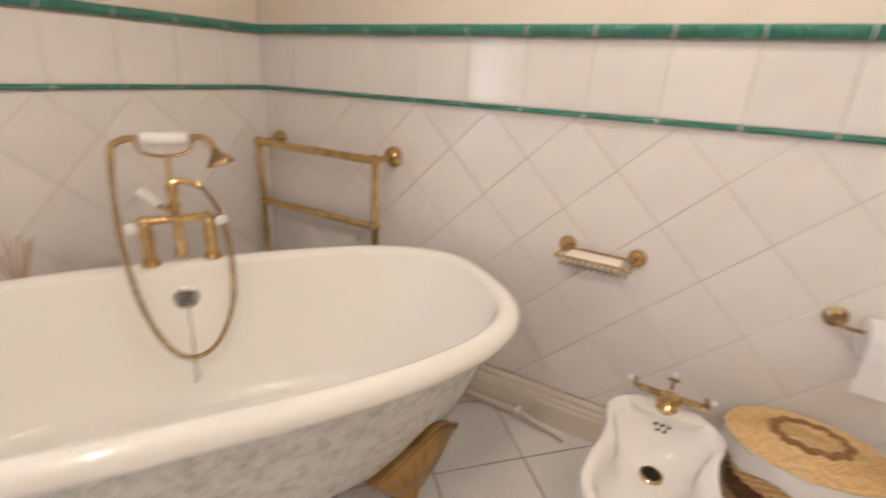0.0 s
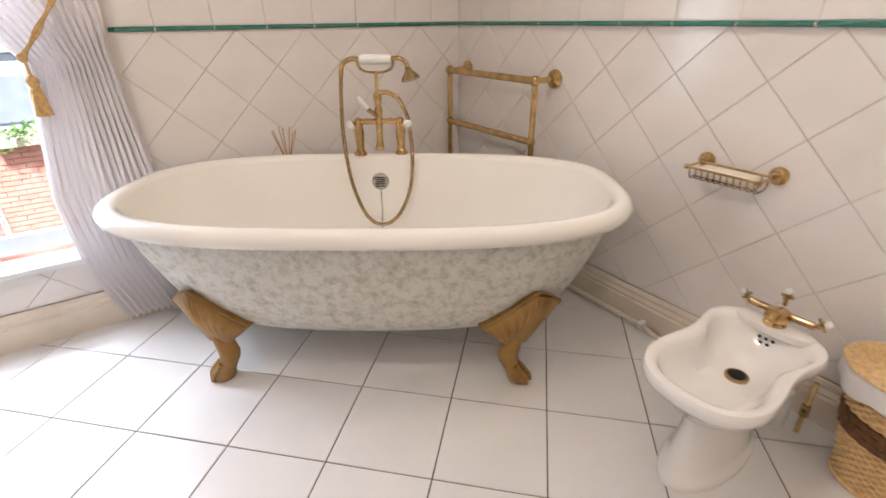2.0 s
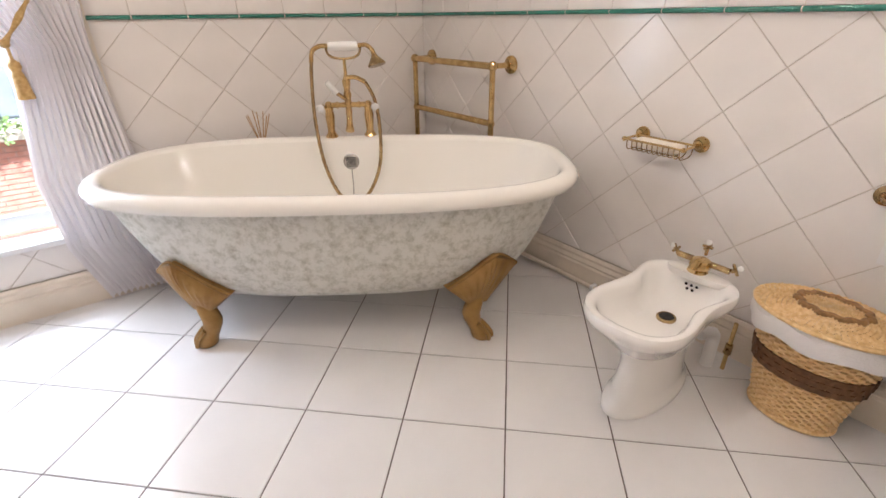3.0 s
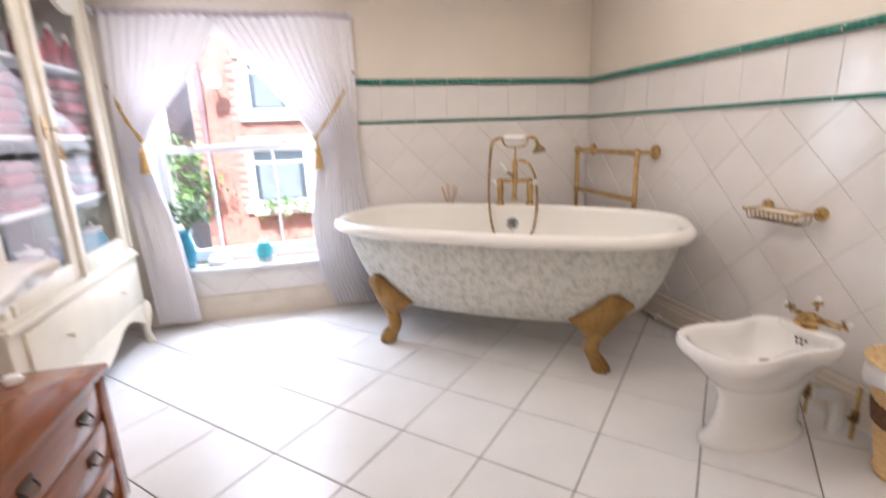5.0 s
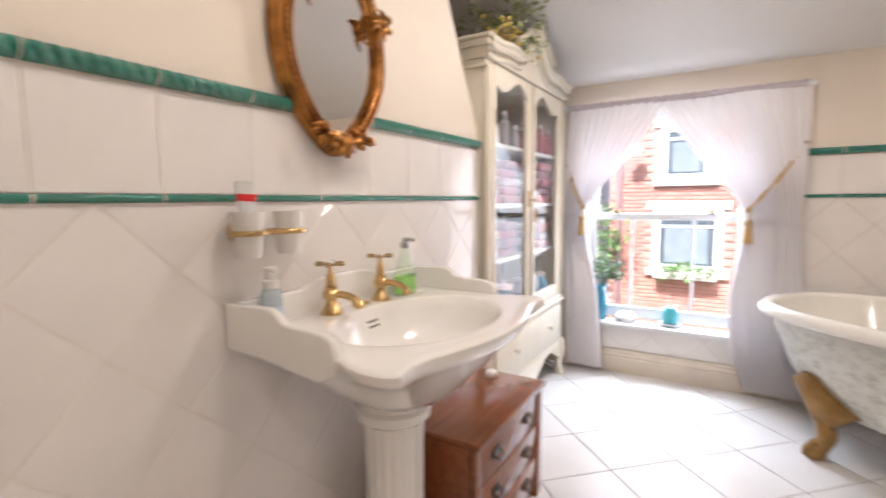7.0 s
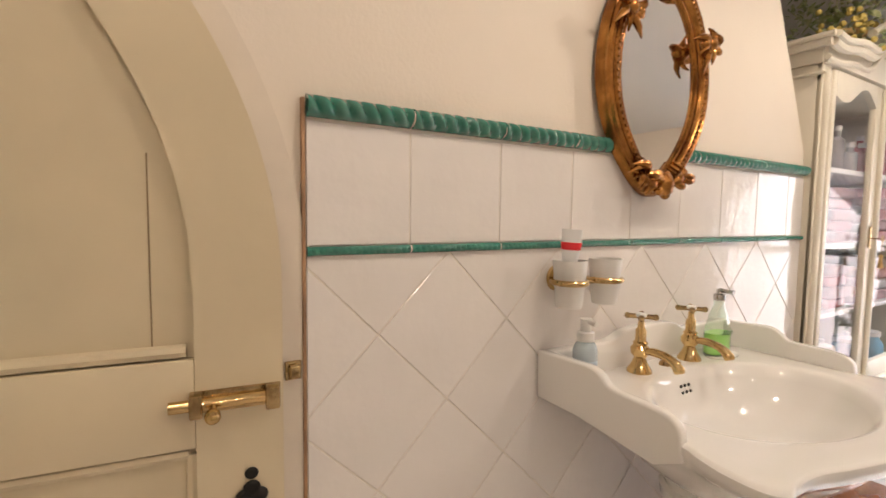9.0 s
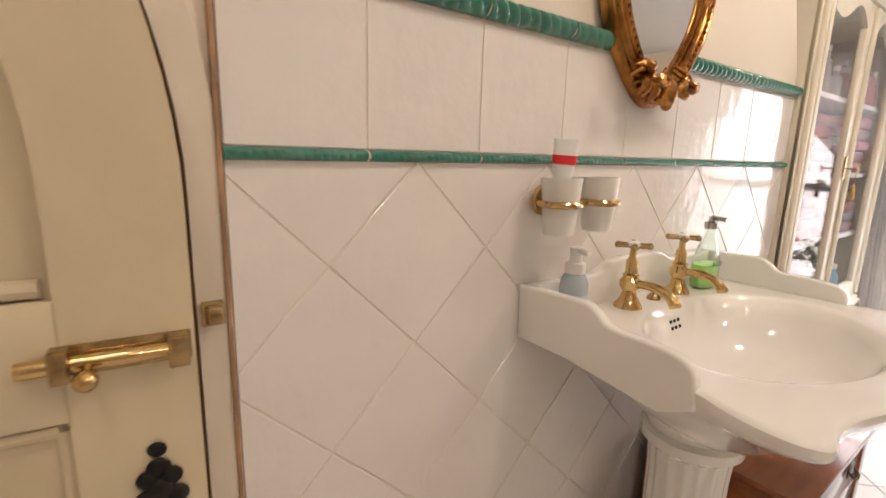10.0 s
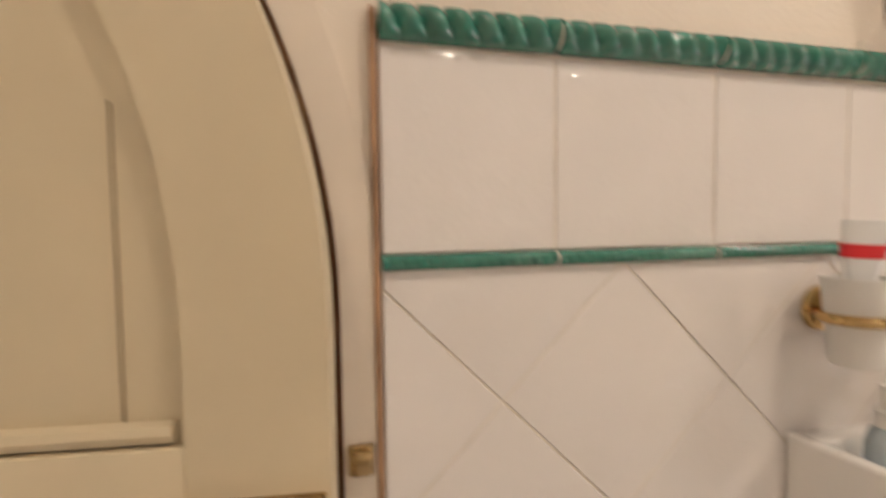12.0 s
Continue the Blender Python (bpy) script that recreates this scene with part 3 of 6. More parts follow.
def bidet():
    m = Matrix.Translation((1.02, -0.348, 0)) @ pose(0, 0, 0, 0, 0, -90)   # local y+ points to the wall
    b = thing("bidet", "white ceramic pedestal bidet with scalloped rim", "bidet", m)

    half = smooth_path([(0, -0.325, 0), (0.075, -0.314, 0), (0.126, -0.278, 0), (0.154, -0.222, 0), (0.158, -0.160, 0), (0.150, -0.098, 0), (0.142, -0.04, 0), (0.144, 0.02, 0), (0.153, 0.07, 0), (0.154, 0.12, 0), (0.125, 0.172, 0), (0.07, 0.197, 0), (0, 0.203, 0)], 4)
    shape = [(v.x, v.y) for v in half] + [(-v.x, v.y) for v in reversed(half[1:-1])]

    def outline(s, z, dy=0.0, inset=0.0, soft=0.0):
        pts = []
        for x, y in shape:
            d = Vector((x, y + 0.05))
            r = d.length
            q = d * ((r * s - inset) / r)
            e = d.normalized()
            q = q.lerp(Vector((e.x * 0.15, e.y * 0.24)) * s, soft)
            pts.append((q.x, q.y - 0.05 + dy, z))
        return pts
    part("bowl", rings([outline(0.62, 0.225, soft=1), outline(0.74, 0.255, soft=0.8), outline(0.90, 0.315, soft=0.4), outline(0.965, 0.345), outline(0.99, 0.358), outline(1.0, 0.370), outline(0.995, 0.381), outline(0.98, 0.388),
                        outline(0.98, 0.390, 0, 0.012), outline(0.98, 0.386, 0, 0.026), outline(0.97, 0.374, 0, 0.036), outline(0.95, 0.345, -0.005, 0.044, 0.1), outline(0.80, 0.305, -0.012, 0.04, 0.4),
                        outline(0.50, 0.278, 0.0, 0.02, 0.8), outline(0.2, 0.272, 0.02, 0.0, 1)], True, True), CERAMIC, b)
    part("tap_ledge", rings([[(x, y, z) for x, y in supere(0.105 * q, 0.036 * q, 0.8, 40, 0, 0.168)] for q, z in ((0.98, 0.370), (1.0, 0.384), (0.97, 0.391), (0.90, 0.393))]), CERAMIC, b)
    ped = [(1.04, 0.0), (1.05, 0.010), (1.02, 0.022), (0.93, 0.034), (0.88, 0.06), (0.82, 0.12), (0.84, 0.18), (0.98, 0.232)]
    part("pedestal", rings([[(0.092 * s * math.cos(2 * math.pi * k / 48), 0.205 * s * math.sin(2 * math.pi * k / 48) - 0.03 + 0.12 * z, z) for k in range(48)] for s, z in ped]), CERAMIC, b)
    w = part("waste", lathe([(0.0, 0.262), (0.013, 0.262), (0.016, 0.268), (0.028, 0.270), (0.031, 0.267), (0.031, 0.255)], 24, Matrix.Translation((0, 0.010, 0.012))), OLDBRASS, b, "dark brass waste ring")
    part("waste_hole", lathe([(0.023, 0.2605), (0.023, 0.2625), (0.0, 0.2625)], 20, Matrix.Translation((0, 0.010, 0.0195))), BLACK, b, "black drain opening")
    for dx, dz in ((-0.018, 0), (0, 0), (0.018, 0), (-0.009, -0.013), (0.009, -0.013)):
        part("overflow_hole", ball((dx, 0.140 + dz * 0.55, 0.350 + dz), 0.0052, (1, 0.6, 1), 8), BLACK, b, "small overflow hole")
    tap = new("mixer_tap")
    tap.parent = b
    tap.matrix_basis = pose(0, -0.060, 0.004)
    part("tap_body", join(lathe([(0.026, 0), (0.030, 0.006), (0.024, 0.012), (0.033, 0.022), (0.034, 0.034), (0.028, 0.048), (0.014, 0.055), (0.0, 0.057)], 20, Matrix.Translation((0, 0.225, 0.388))),
                          tube(smooth_path([(0, 0.235, 0.43), (0, 0.20, 0.435), (0, 0.165, 0.415)]), [0.015] * 7 + [0.014] * 6, 12)), BRASS, tap, "brass mixer body")
    part("crossbar", tube([(-0.085, 0.245, 0.42), (0.085, 0.245, 0.42)], 0.011, 10), OLDBRASS, tap, "dark brass crossbar")
    for sx in (-1, 0, 1):
        c = Vector((0.098 * sx, 0.25, 0.43 + (0.045 if sx == 0 else 0)))
        d = Vector((0.8 * sx, 0, 0.6 if sx else 1)).normalized()
        part("tap_handle", join(tube([c - d * 0.03, c + d * 0.012], 0.006, 8), tube([c + Vector((0, -0.022, 0)), c + Vector((0, 0.022, 0))], 0.005, 8),
                                tube([c + Vector((-0.016 * d.z, 0, 0.022 * abs(d.x))), c - Vector((-0.016 * d.z, 0, 0.022 * abs(d.x)))], 0.005, 8)), OLDBRASS, tap)
        part("porcelain_cap", ball(c + d * 0.016, 0.010), PORCELAIN, tap, "white porcelain cap")
    return b


bidet()

# ---- toilet ----
wc = thing("toilet", "white ceramic toilet beside the wicker basket", "toilet", pose(1.10, -1.16, 0, 0, 0, -90))
part("pedestal", rings([[(0.105 * q * math.cos(t), 0.21 * q * math.sin(t), z) for t in [2 * math.pi * k / 40 for k in range(40)]] for q, z in ((1.0, 0.0), (1.0, 0.02), (0.9, 0.04), (0.82, 0.15), (0.95, 0.25), (1.2, 0.33))]), CERAMIC, wc)
part("bowl", rings([[(0.18 * q * math.cos(t), 0.235 * q * math.sin(t), z) for t in [2 * math.pi * k / 40 for k in range(40)]] for q, z in ((0.7, 0.30), (0.95, 0.36), (1.0, 0.39), (0.97, 0.40), (0.8, 0.395), (0.7, 0.33), (0.3, 0.29))]), CERAMIC, wc)
part("seat_lid", rings([[(0.185 * q * math.cos(t), 0.24 * q * math.sin(t), z) for t in [2 * math.pi * k / 40 for k in range(40)]] for q, z in ((1.0, 0.402), (1.02, 0.41), (1.0, 0.43), (0.9, 0.436))]), MAHOGANY, wc, "mahogany seat lid")
part("cistern", box(-0.2, 0.2, 0.15, 0.29, 0.42, 0.78, 0.03), CERAMIC, wc)

# ---- wicker basket ----


def basket():
    b = thing("laundry_basket", "round honey wicker laundry basket with brown woven band and lid", "basket", pose(1.262, -0.700, 0) @ Matrix.Diagonal((0.80, 0.90, 0.91, 1)))
    n = 156

    def loop(z, rx, ry, k0, amp=0.005):
        over = [amp * math.copysign(abs(math.cos(math.pi * (k / 3 + k0))) ** 0.45, math.cos(math.pi * (k / 3 + k0))) for k in range(n)]
        return [((rx + over[k]) * math.cos(2 * math.pi * k / n), (ry + over[k]) * math.sin(2 * math.pi * k / n), z) for k in range(n)]

    def weave(z0, z1, grow=0.0, step=0.0115, amp=0.005):
        ls, k0, z = [], 0, z0
        while z < z1:
            f = z / 0.42
            rx, ry = 0.106 + 0.052 * f + grow, 0.128 + 0.072 * f + grow
            ls += [loop(z, rx - 0.011, ry - 0.011, k0, 0.001), loop(z + 0.002, rx, ry, k0, amp), loop(z + step - 0.0025, rx, ry, k0, amp)]
            z += step
            k0 += 1
        return rings(ls, True, True)
    part("woven_body", weave(0.0, 0.40), WICKER, b)
    part("woven_band", weave(0.19, 0.265, 0.010, 0.025, 0.002), DARKWICKER, b, "brown twisted woven band")
    part("foot_rim", tube([(0.110 * math.cos(t), 0.132 * math.sin(t), 0.012) for t in [2 * math.pi * k / 32 for k in range(32)]], 0.009, 8, True), WICKER, b)
    bm = rings([[((rx + w * math.sin(9 * t)) * math.cos(t), (ry + w * math.sin(9 * t)) * math.sin(t), z + 0.008 * math.sin(7 * t + 1)) for t in [2 * math.pi * k / 72 for k in range(72)]]
                for rx, ry, z, w in ((0.158, 0.203, 0.405, 0), (0.170, 0.214, 0.395, 0.003), (0.174, 0.217, 0.365, 0.004), (0.171, 0.214, 0.335, 0.004))], False, False)
    part("liner", bm, LINEN, b, "white cotton liner folded over the rim")
    lid = new("lid")
    lid.parent = b
    ls = []
    for k in range(26):
        f = 1 - k / 26
        ls.append([((0.165 * f) * math.cos(t), (0.21 * f) * math.sin(t), 0.42 + 0.028 * (1 - f * f) + 0.007 * math.cos(math.pi * k) * math.cos(33 * t)) for t in [2 * math.pi * j / 132 for j in range(132)]])
    part("woven_lid", rings([[(0.165 * math.cos(t), 0.21 * math.sin(t), 0.402) for t in [2 * math.pi * j / 132 for j in range(132)]]] + ls), WICKER, lid)
    part("lid_ring", tube([((0.075 + 0.006 * math.sin(11 * t)) * math.cos(t), (0.095 + 0.006 * math.sin(11 * t)) * math.sin(t), 0.444) for t in [2 * math.pi * k / 88 for k in range(88)]], 0.012, 8, True), material("mid_brown_wicker", (0.36, 0.19, 0.07), 0.5, var=0.4, scale=60, bump=0.5, bump_scale=160), lid, "darker brown woven ring")
    part("lid_edge", tube([(0.168 * math.cos(t), 0.213 * math.sin(t), 0.412) for t in [2 * math.pi * k / 40 for k in range(40)]], 0.009, 8, True), WICKER, lid)
    return b


basket()

# ---- glazed cabinet ----
CX, CY0, CY1, CD = -1.49, 0.195, 1.315, 0.42


def cabinet():
    c = thing("display_cabinet", "tall ivory painted French cabinet with two glazed doors", "cabinet", pose(CX, CY0, 0))
    w = CY1 - CY0            # local: x to the room, y along the front
    mid = w / 2

    def crest(y, lift=0.0):
        s = (y - mid) / (w / 2)
        return 1.84 + lift + 0.12 * math.exp(-(s / 0.42) ** 2) + 0.04 * math.cos(3.0 * math.pi * s) * (1 - abs(s)) + 0.02 * abs(s) ** 4
    part("side_panel", box(-CD, -0.002, 0.0, 0.022, 0.14, 1.80, 0.003), IVORY, c)
    part("side_panel", box(-CD, -0.002, w - 0.022, w, 0.14, 1.80, 0.003), IVORY, c)
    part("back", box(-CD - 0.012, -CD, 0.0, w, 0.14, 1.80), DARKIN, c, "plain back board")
    part("base_board", box(-CD, -0.022, 0.024, w - 0.024, 0.50, 0.52), IVORY, c)
    part("top_board", box(-CD, -0.022, 0.024, w - 0.024, 1.78, 1.80), IVORY, c)
    # face frame with shaped apron
    part("stile", box(-0.02, 0.0, 0.0, 0.075, 0.52, 1.80, 0.004), IVORY, c)
    part("stile", box(-0.02, 0.0, w - 0.075, w, 0.52, 1.80, 0.004), IVORY, c)
    for yy in (0.022, w - 0.022):
        part("pilaster", tube([(0.004, yy, 0.56), (0.004, yy, 1.78)], 0.012, 10), IVORY, c)
    for y0, y1, nm in ((0.078, mid - 0.004, "door"), (mid + 0.004, w - 0.078, "door")):
        d = new(nm)
        d.parent = c
        d["label"] = "ivory glazed cabinet door"
        part("door_stile", box(-0.018, 0.006, y0, y0 + (0.03 if y0 < 0.1 else 0.06), 0.545, 1.79, 0.004), IVORY, d)
        part("door_stile", box(-0.018, 0.006, y1 - (0.06 if y0 < 0.1 else 0.03), y1, 0.545, 1.79, 0.004), IVORY, d)
        ya, yb = (y0 + 0.03, y1 - 0.06) if y0 < 0.1 else (y0 + 0.06, y1 - 0.03)
        part("door_rail", box(-0.018, 0.006, ya, yb, 0.545, 0.625, 0.004), IVORY, d)
        top = [(ya + (yb - ya) * k / 16, 1.70 + 0.03 * math.sin(math.pi * k / 16) + (0.035 if y0 < 0.1 else -0.035) * math.sin(2 * math.pi * k / 16 + math.pi) - 0.0) for k in range(17)]
        part("door_rail", prism(top + [(yb, 1.79), (ya, 1.79)], -0.018, 0.006, "x"), IVORY, d)
        part("door_glass", box(-0.010, -0.007, ya - 0.008, yb + 0.008, 0.618, 1.76), CABGLASS, d, "clear glass").visible_shadow = False
    part("centre_bead", tube([(0.012, mid, 0.55), (0.012, mid, 1.78)], 0.010, 10), IVORY, c)
    part("escutcheon", box(0.008, 0.014, mid - 0.052, mid - 0.03, 1.13, 1.22, 0.003), OLDBRASS, c, "small brass keyhole plate")
    part("key", join(tube([(0.012, mid - 0.04, 1.17), (0.05, mid - 0.04, 1.17)], 0.003, 8), tube([(0.05 + 0.0, mid - 0.04 + 0.012 * math.cos(t), 1.17 + 0.012 * math.sin(t)) for t in [2 * math.pi * k / 12 for k in range(12)]], 0.0025, 6, True)), OLDBRASS, c)
    part("key_tassel", join(tube([(0.05, mid - 0.04, 1.16), (0.05, mid - 0.045, 1.11)], 0.0015, 6), lathe([(0.002, 0), (0.008, -0.012), (0.006, -0.018), (0.010, -0.06), (0.0, -0.061)], 10, Matrix.Translation((0.05, mid - 0.045, 1.11)))), CORD, c, "gold key tassel")
    # cornice in three steps and a crest
    n = 40
    ys = [w * k / n for k in range(n + 1)]
    part("frieze", prism([(y, 1.80) for y in ys] + [(y, crest(y, 0.0)) for y in reversed(ys)], -0.03, 0.012, "x"), IVORY, c)
    for dz, dx, r in ((-0.045, 0.014, 0.010), (0.0, 0.030, 0.016), (0.022, 0.044, 0.013)):
        part("cornice_moulding", tube([(dx, -dx * 0.5 + (w + dx) * k / n, crest(w * k / n, dz)) for k in range(n + 1)], r, 8), IVORY, c)
    part("side_cornice", join(box(-CD, 0.0, -0.012, 0.02, 1.80, 1.86, 0.003), tube([(-CD, -0.022, 1.862), (0.03, -0.022, 1.862)], 0.016, 8), tube([(-CD, -0.028, 1.885), (0.04, -0.028, 1.885)], 0.012, 8), tube([(-CD, -0.004, 1.765), (0.01, -0.004, 1.765)], 0.007, 8)), IVORY, c)
    part("side_cornice", join(box(-CD, 0.0, w - 0.02, w + 0.012, 1.80, 1.86, 0.003), tube([(-CD, w + 0.022, 1.862), (0.03, w + 0.022, 1.862)], 0.016, 8)), IVORY, c)
    cr = new("crest")
    cr.parent = c
    part("shell_carving", join(*[tube(smooth_path([(0.035, mid + 0.0, 1.95), (0.05, mid + 0.05 * math.sin(a), 1.95 + 0.09 * math.cos(a)), (0.03, mid + 0.085 * math.sin(a), 1.95 + 0.17 * math.cos(a))], 4), [0.010, 0.011, 0.012, 0.013, 0.014, 0.015, 0.015, 0.014, 0.010], 8) for a in [radians(q) for q in (-60, -40, -20, 0, 20, 40, 60)]]), IVORY, cr, "carved shell crest")
    for sgn in (-1, 1):
        part("scroll", tube(smooth_path([(0.03, mid + sgn * 0.07, 2.02), (0.04, mid + sgn * 0.12, 2.03), (0.04, mid + sgn * 0.18, 1.985), (0.035, mid + sgn * 0.26, 1.95)], 5), 0.016, 8), IVORY, cr)
    part("flower", join(*[ball((0.062, mid + 0.022 * math.cos(a), 2.0 + 0.022 * math.sin(a)), 0.014, n=8) for a in [2 * math.pi * k / 6 for k in range(6)]]), IVORY, cr)
    # drawer base
    part("waist_moulding", join(box(-CD, 0.028, -0.012, w + 0.012, 0.505, 0.525, 0.006), box(-CD, 0.016, -0.006, w + 0.006, 0.525, 0.543, 0.005)), IVORY, c)
    part("base_side", box(-CD, -0.004, -0.004, 0.02, 0.17, 0.504), IVORY, c)
    part("base_side", box(-CD, -0.004, w - 0.02, w + 0.004, 0.17, 0.504), IVORY, c)
    part("base_front", box(-0.003, 0.012, -0.004, w + 0.004, 0.235, 0.504, 0.003), IVORY, c)
    dr = part("drawer", box(0.013, 0.026, 0.07, w - 0.07, 0.27, 0.485, 0.005), IVORY, c)
    for ky in (0.30, w - 0.30):
        part("knob", disc_ring([(0.006, 0), (0.006, 0.012), (0.015, 0.02), (0.013, 0.03), (0, 0.033)], (1, 0, 0)), IVORY, dr, "round ivory knob", m=pose(0.026, ky, 0.385))
    apron = [(y, 0.235) for y in ys] + [(y, 0.165 - 0.04 * math.cos(2 * math.pi * y / w * 2) + 0.02 * math.cos(2 * math.pi * y / w) - 0.05 * abs((y - mid) / mid) ** 6) for y in reversed(ys)]
    part("apron", prism(apron, -0.002, 0.020, "x"), IVORY, c)
    for fx, fy in ((0.0, 0.02), (0.0, w - 0.02), (-CD + 0.04, 0.02), (-CD + 0.04, w - 0.02)):
        part("cabriole_foot", tube(smooth_path([(fx, fy, 0.24), (fx + 0.012, fy, 0.17), (fx + 0.004, fy, 0.08), (fx + 0.012, fy, 0.02), (fx + 0.014, fy, 0.0)], 4),
                                   [0.034, 0.036, 0.037, 0.036, 0.034, 0.03, 0.026, 0.023, 0.02, 0.019, 0.019, 0.021, 0.024, 0.026, 0.027, 0.026, 0.024], 12), IVORY, c)
    for z in (0.86, 1.14, 1.44):
        part("shelf", box(-CD + 0.004, -0.03, 0.026, w - 0.026, z - 0.010, z + 0.010, 0.003), WHITEWOOD, c)
    return c


cabinet()

# ---- small chest ----


def chest():
    c = thing("bedside_chest", "polished mahogany chest of drawers under the basin", "chest of drawers", pose(-1.49, -0.575, 0))
    d, w, h = 0.355, 0.565, 0.46      # local x to the room, y along
    part("top", box(0, d + 0.012, -0.006, w + 0.010, h - 0.022, h, 0.005), MAHOGANY, c)
    part("side", box(0, d - 0.02, 0, 0.02, 0.03, h - 0.023), MAHOGANY, c)
    part("side", box(0, d - 0.02, w - 0.02, w, 0.03, h - 0.023), MAHOGANY, c)
    part("back", box(0, 0.012, 0.021, w - 0.021, 0.03, h - 0.023), MAHOGANY, c)
    part("front_post", box(d - 0.019, d, 0, 0.035, 0.0, h - 0.023, 0.003), MAHOGANY, c)
    part("front_post", box(d - 0.019, d, w - 0.05, w, 0.0, h - 0.023, 0.003), MAHOGANY, c)
    part("plinth", box(0.0, d - 0.02, 0.0, w, 0.0, 0.029), MAHOGANY, c)
    for k in range(3):
        z0 = 0.045 + k * 0.13
        dr = new("drawer")
        dr.parent = c
        part("drawer_front", box(d - 0.018, d - 0.003, 0.038, w - 0.053, z0, z0 + 0.124, 0.004), MAHOGANY, dr)
        for ky in (0.14, w - 0.155):
            part("pull", join(box(d - 0.002, d + 0.002, ky - 0.028, ky + 0.028, z0 + 0.05, z0 + 0.082, 0.002),
                              tube(smooth_path([(d, ky - 0.024, z0 + 0.07), (d + 0.014, ky - 0.016, z0 + 0.052), (d + 0.016, ky + 0.016, z0 + 0.052), (d, ky + 0.024, z0 + 0.07)], 4), 0.003, 6)), DARKBRONZE, dr, "dark bronze drop handle")
    return c


chest()

# ---- basin ----


def basin():
    b = thing("pedestal_basin", "white ceramic Victorian basin on a fluted pedestal", "basin", pose(XW + 0.001, -0.722, 0))
    hw, dp, zt = 0.368, 0.52, 0.865       # local x from the wall, y along

    def plan(s, z, dx=0.0):
        pts = []
        corner = [(0.0, -hw), (0.26, -hw), (0.345, -hw), (0.385, -hw - 0.014), (0.430, -hw - 0.026), (0.480, -hw - 0.026), (0.508, -hw - 0.006), (0.502, -hw + 0.04), (0.505, -hw + 0.10), (0.525, -hw + 0.17), (0.548, -0.10), (0.556, 0.0)]
        right = corner + [(x, -y) for x, y in reversed(corner[:-1])]
        c = (0.26, 0)
        return [((x - c[0]) * s + c[0] if not (x == 0.0) else 0.0, y * s, z) for x, y in smooth2(right) + [(0.0, hw * k / 6) for k in range(5, -6, -1)]]

    def smooth2(p):
        return [(v.x, v.y) for v in smooth_path([(x, y, 0) for x, y in p], 5)]

    n = len(plan(1, 0))
    
    def inner(s, z, cx=0.30):
        out = []
        ref = plan(1, 0)
        for x, y, _ in ref:
            t = math.atan2(y / 0.30, (x - cx) / 0.2)
            if x == 0.0:
                t = math.atan2(y / 0.30, (0 - cx) / 0.2)
            out.append((cx + 0.18 * s * math.cos(t), 0.265 * s * math.sin(t), z))
        return out

    def under(s, z, mix):
        return [tuple(Vector(p).lerp(Vector(q), mix)) for p, q in zip(plan(min(1.0, s), z), inner(s * 1.18, z, 0.275))]
    outer = [under(0.50, 0.66, 1), under(0.66, 0.69, 1), under(0.82, 0.725, 1), under(0.95, 0.760, 0.92), under(1.0, 0.790, 0.72), under(1.0, 0.813, 0.42), under(1.0, 0.830, 0.14), plan(0.985, 0.842), plan(1.0, 0.850), plan(1.0, zt - 0.004), plan(0.985, zt)]
    deck = [[tuple(Vector(p).lerp(Vector(q), f)) for p, q in zip(plan(0.985, zt + 0.001), inner(1.07, zt + 0.001))] for f in (0.06, 0.35, 0.7, 0.94)]
    bowl = deck + [inner(1.07, zt), inner(1.02, zt - 0.006), inner(0.97, zt - 0.03), inner(0.86, zt - 0.075), inner(0.62, zt - 0.115), inner(0.3, zt - 0.13), inner(0.08, zt - 0.132)]
    part("bowl", rings(outer + bowl, True, True), CERAMIC, b)
    for hy in (-0.016, 0.0, 0.016):
        for hz, hx in ((-0.036, 0.130), (-0.050, 0.1355)):
            part("overflow_hole", ball((hx, hy, zt + hz), 0.0044, (0.7, 1, 1), 8), BLACK, b, "small dark overflow hole")
    # upstand at the wall and scrolled side walls
    back = [(-hw, zt - 0.06), (-hw, 0.938), (-hw + 0.18, 0.938), (-hw + 0.225, 0.942), (-hw + 0.265, 0.957), (-0.05, 0.962), (0.0, 0.962)]
    back = smooth_path([(y, z, 0) for y, z in back[1:]], 4)
    out = [(-hw, zt - 0.02)] + [(v.x, v.y) for v in back] + [(-v.x, v.y) for v in reversed(back[:-1])] + [(hw, zt - 0.02)]
    bm = rounded_plate(out, 0.0, 0.032, 0.007, "x")
    part("upstand", bm, CERAMIC, b)
    for sg in (-1, 1):
        prof = smooth_path([(0.0, 0.938, 0), (0.10, 0.941, 0), (0.155, 0.942, 0), (0.182, 0.930, 0), (0.205, 0.914, 0), (0.27, 0.911, 0), (0.318, 0.906, 0), (0.344, 0.890, 0), (0.350, 0.850, 0)], 4)
        o = [(0.0, 0.828), (0.0, 0.84)] + [(v.x, v.y) for v in prof] + [(0.350, 0.832), (0.30, 0.806), (0.12, 0.826)]
        y0, y1 = (-hw - 0.004, -hw + 0.018) if sg < 0 else (hw - 0.018, hw + 0.004)
        bm = rounded_plate(o, y0, y1, 0.006, "y")
        part("side_wall", bm, CERAMIC, b)
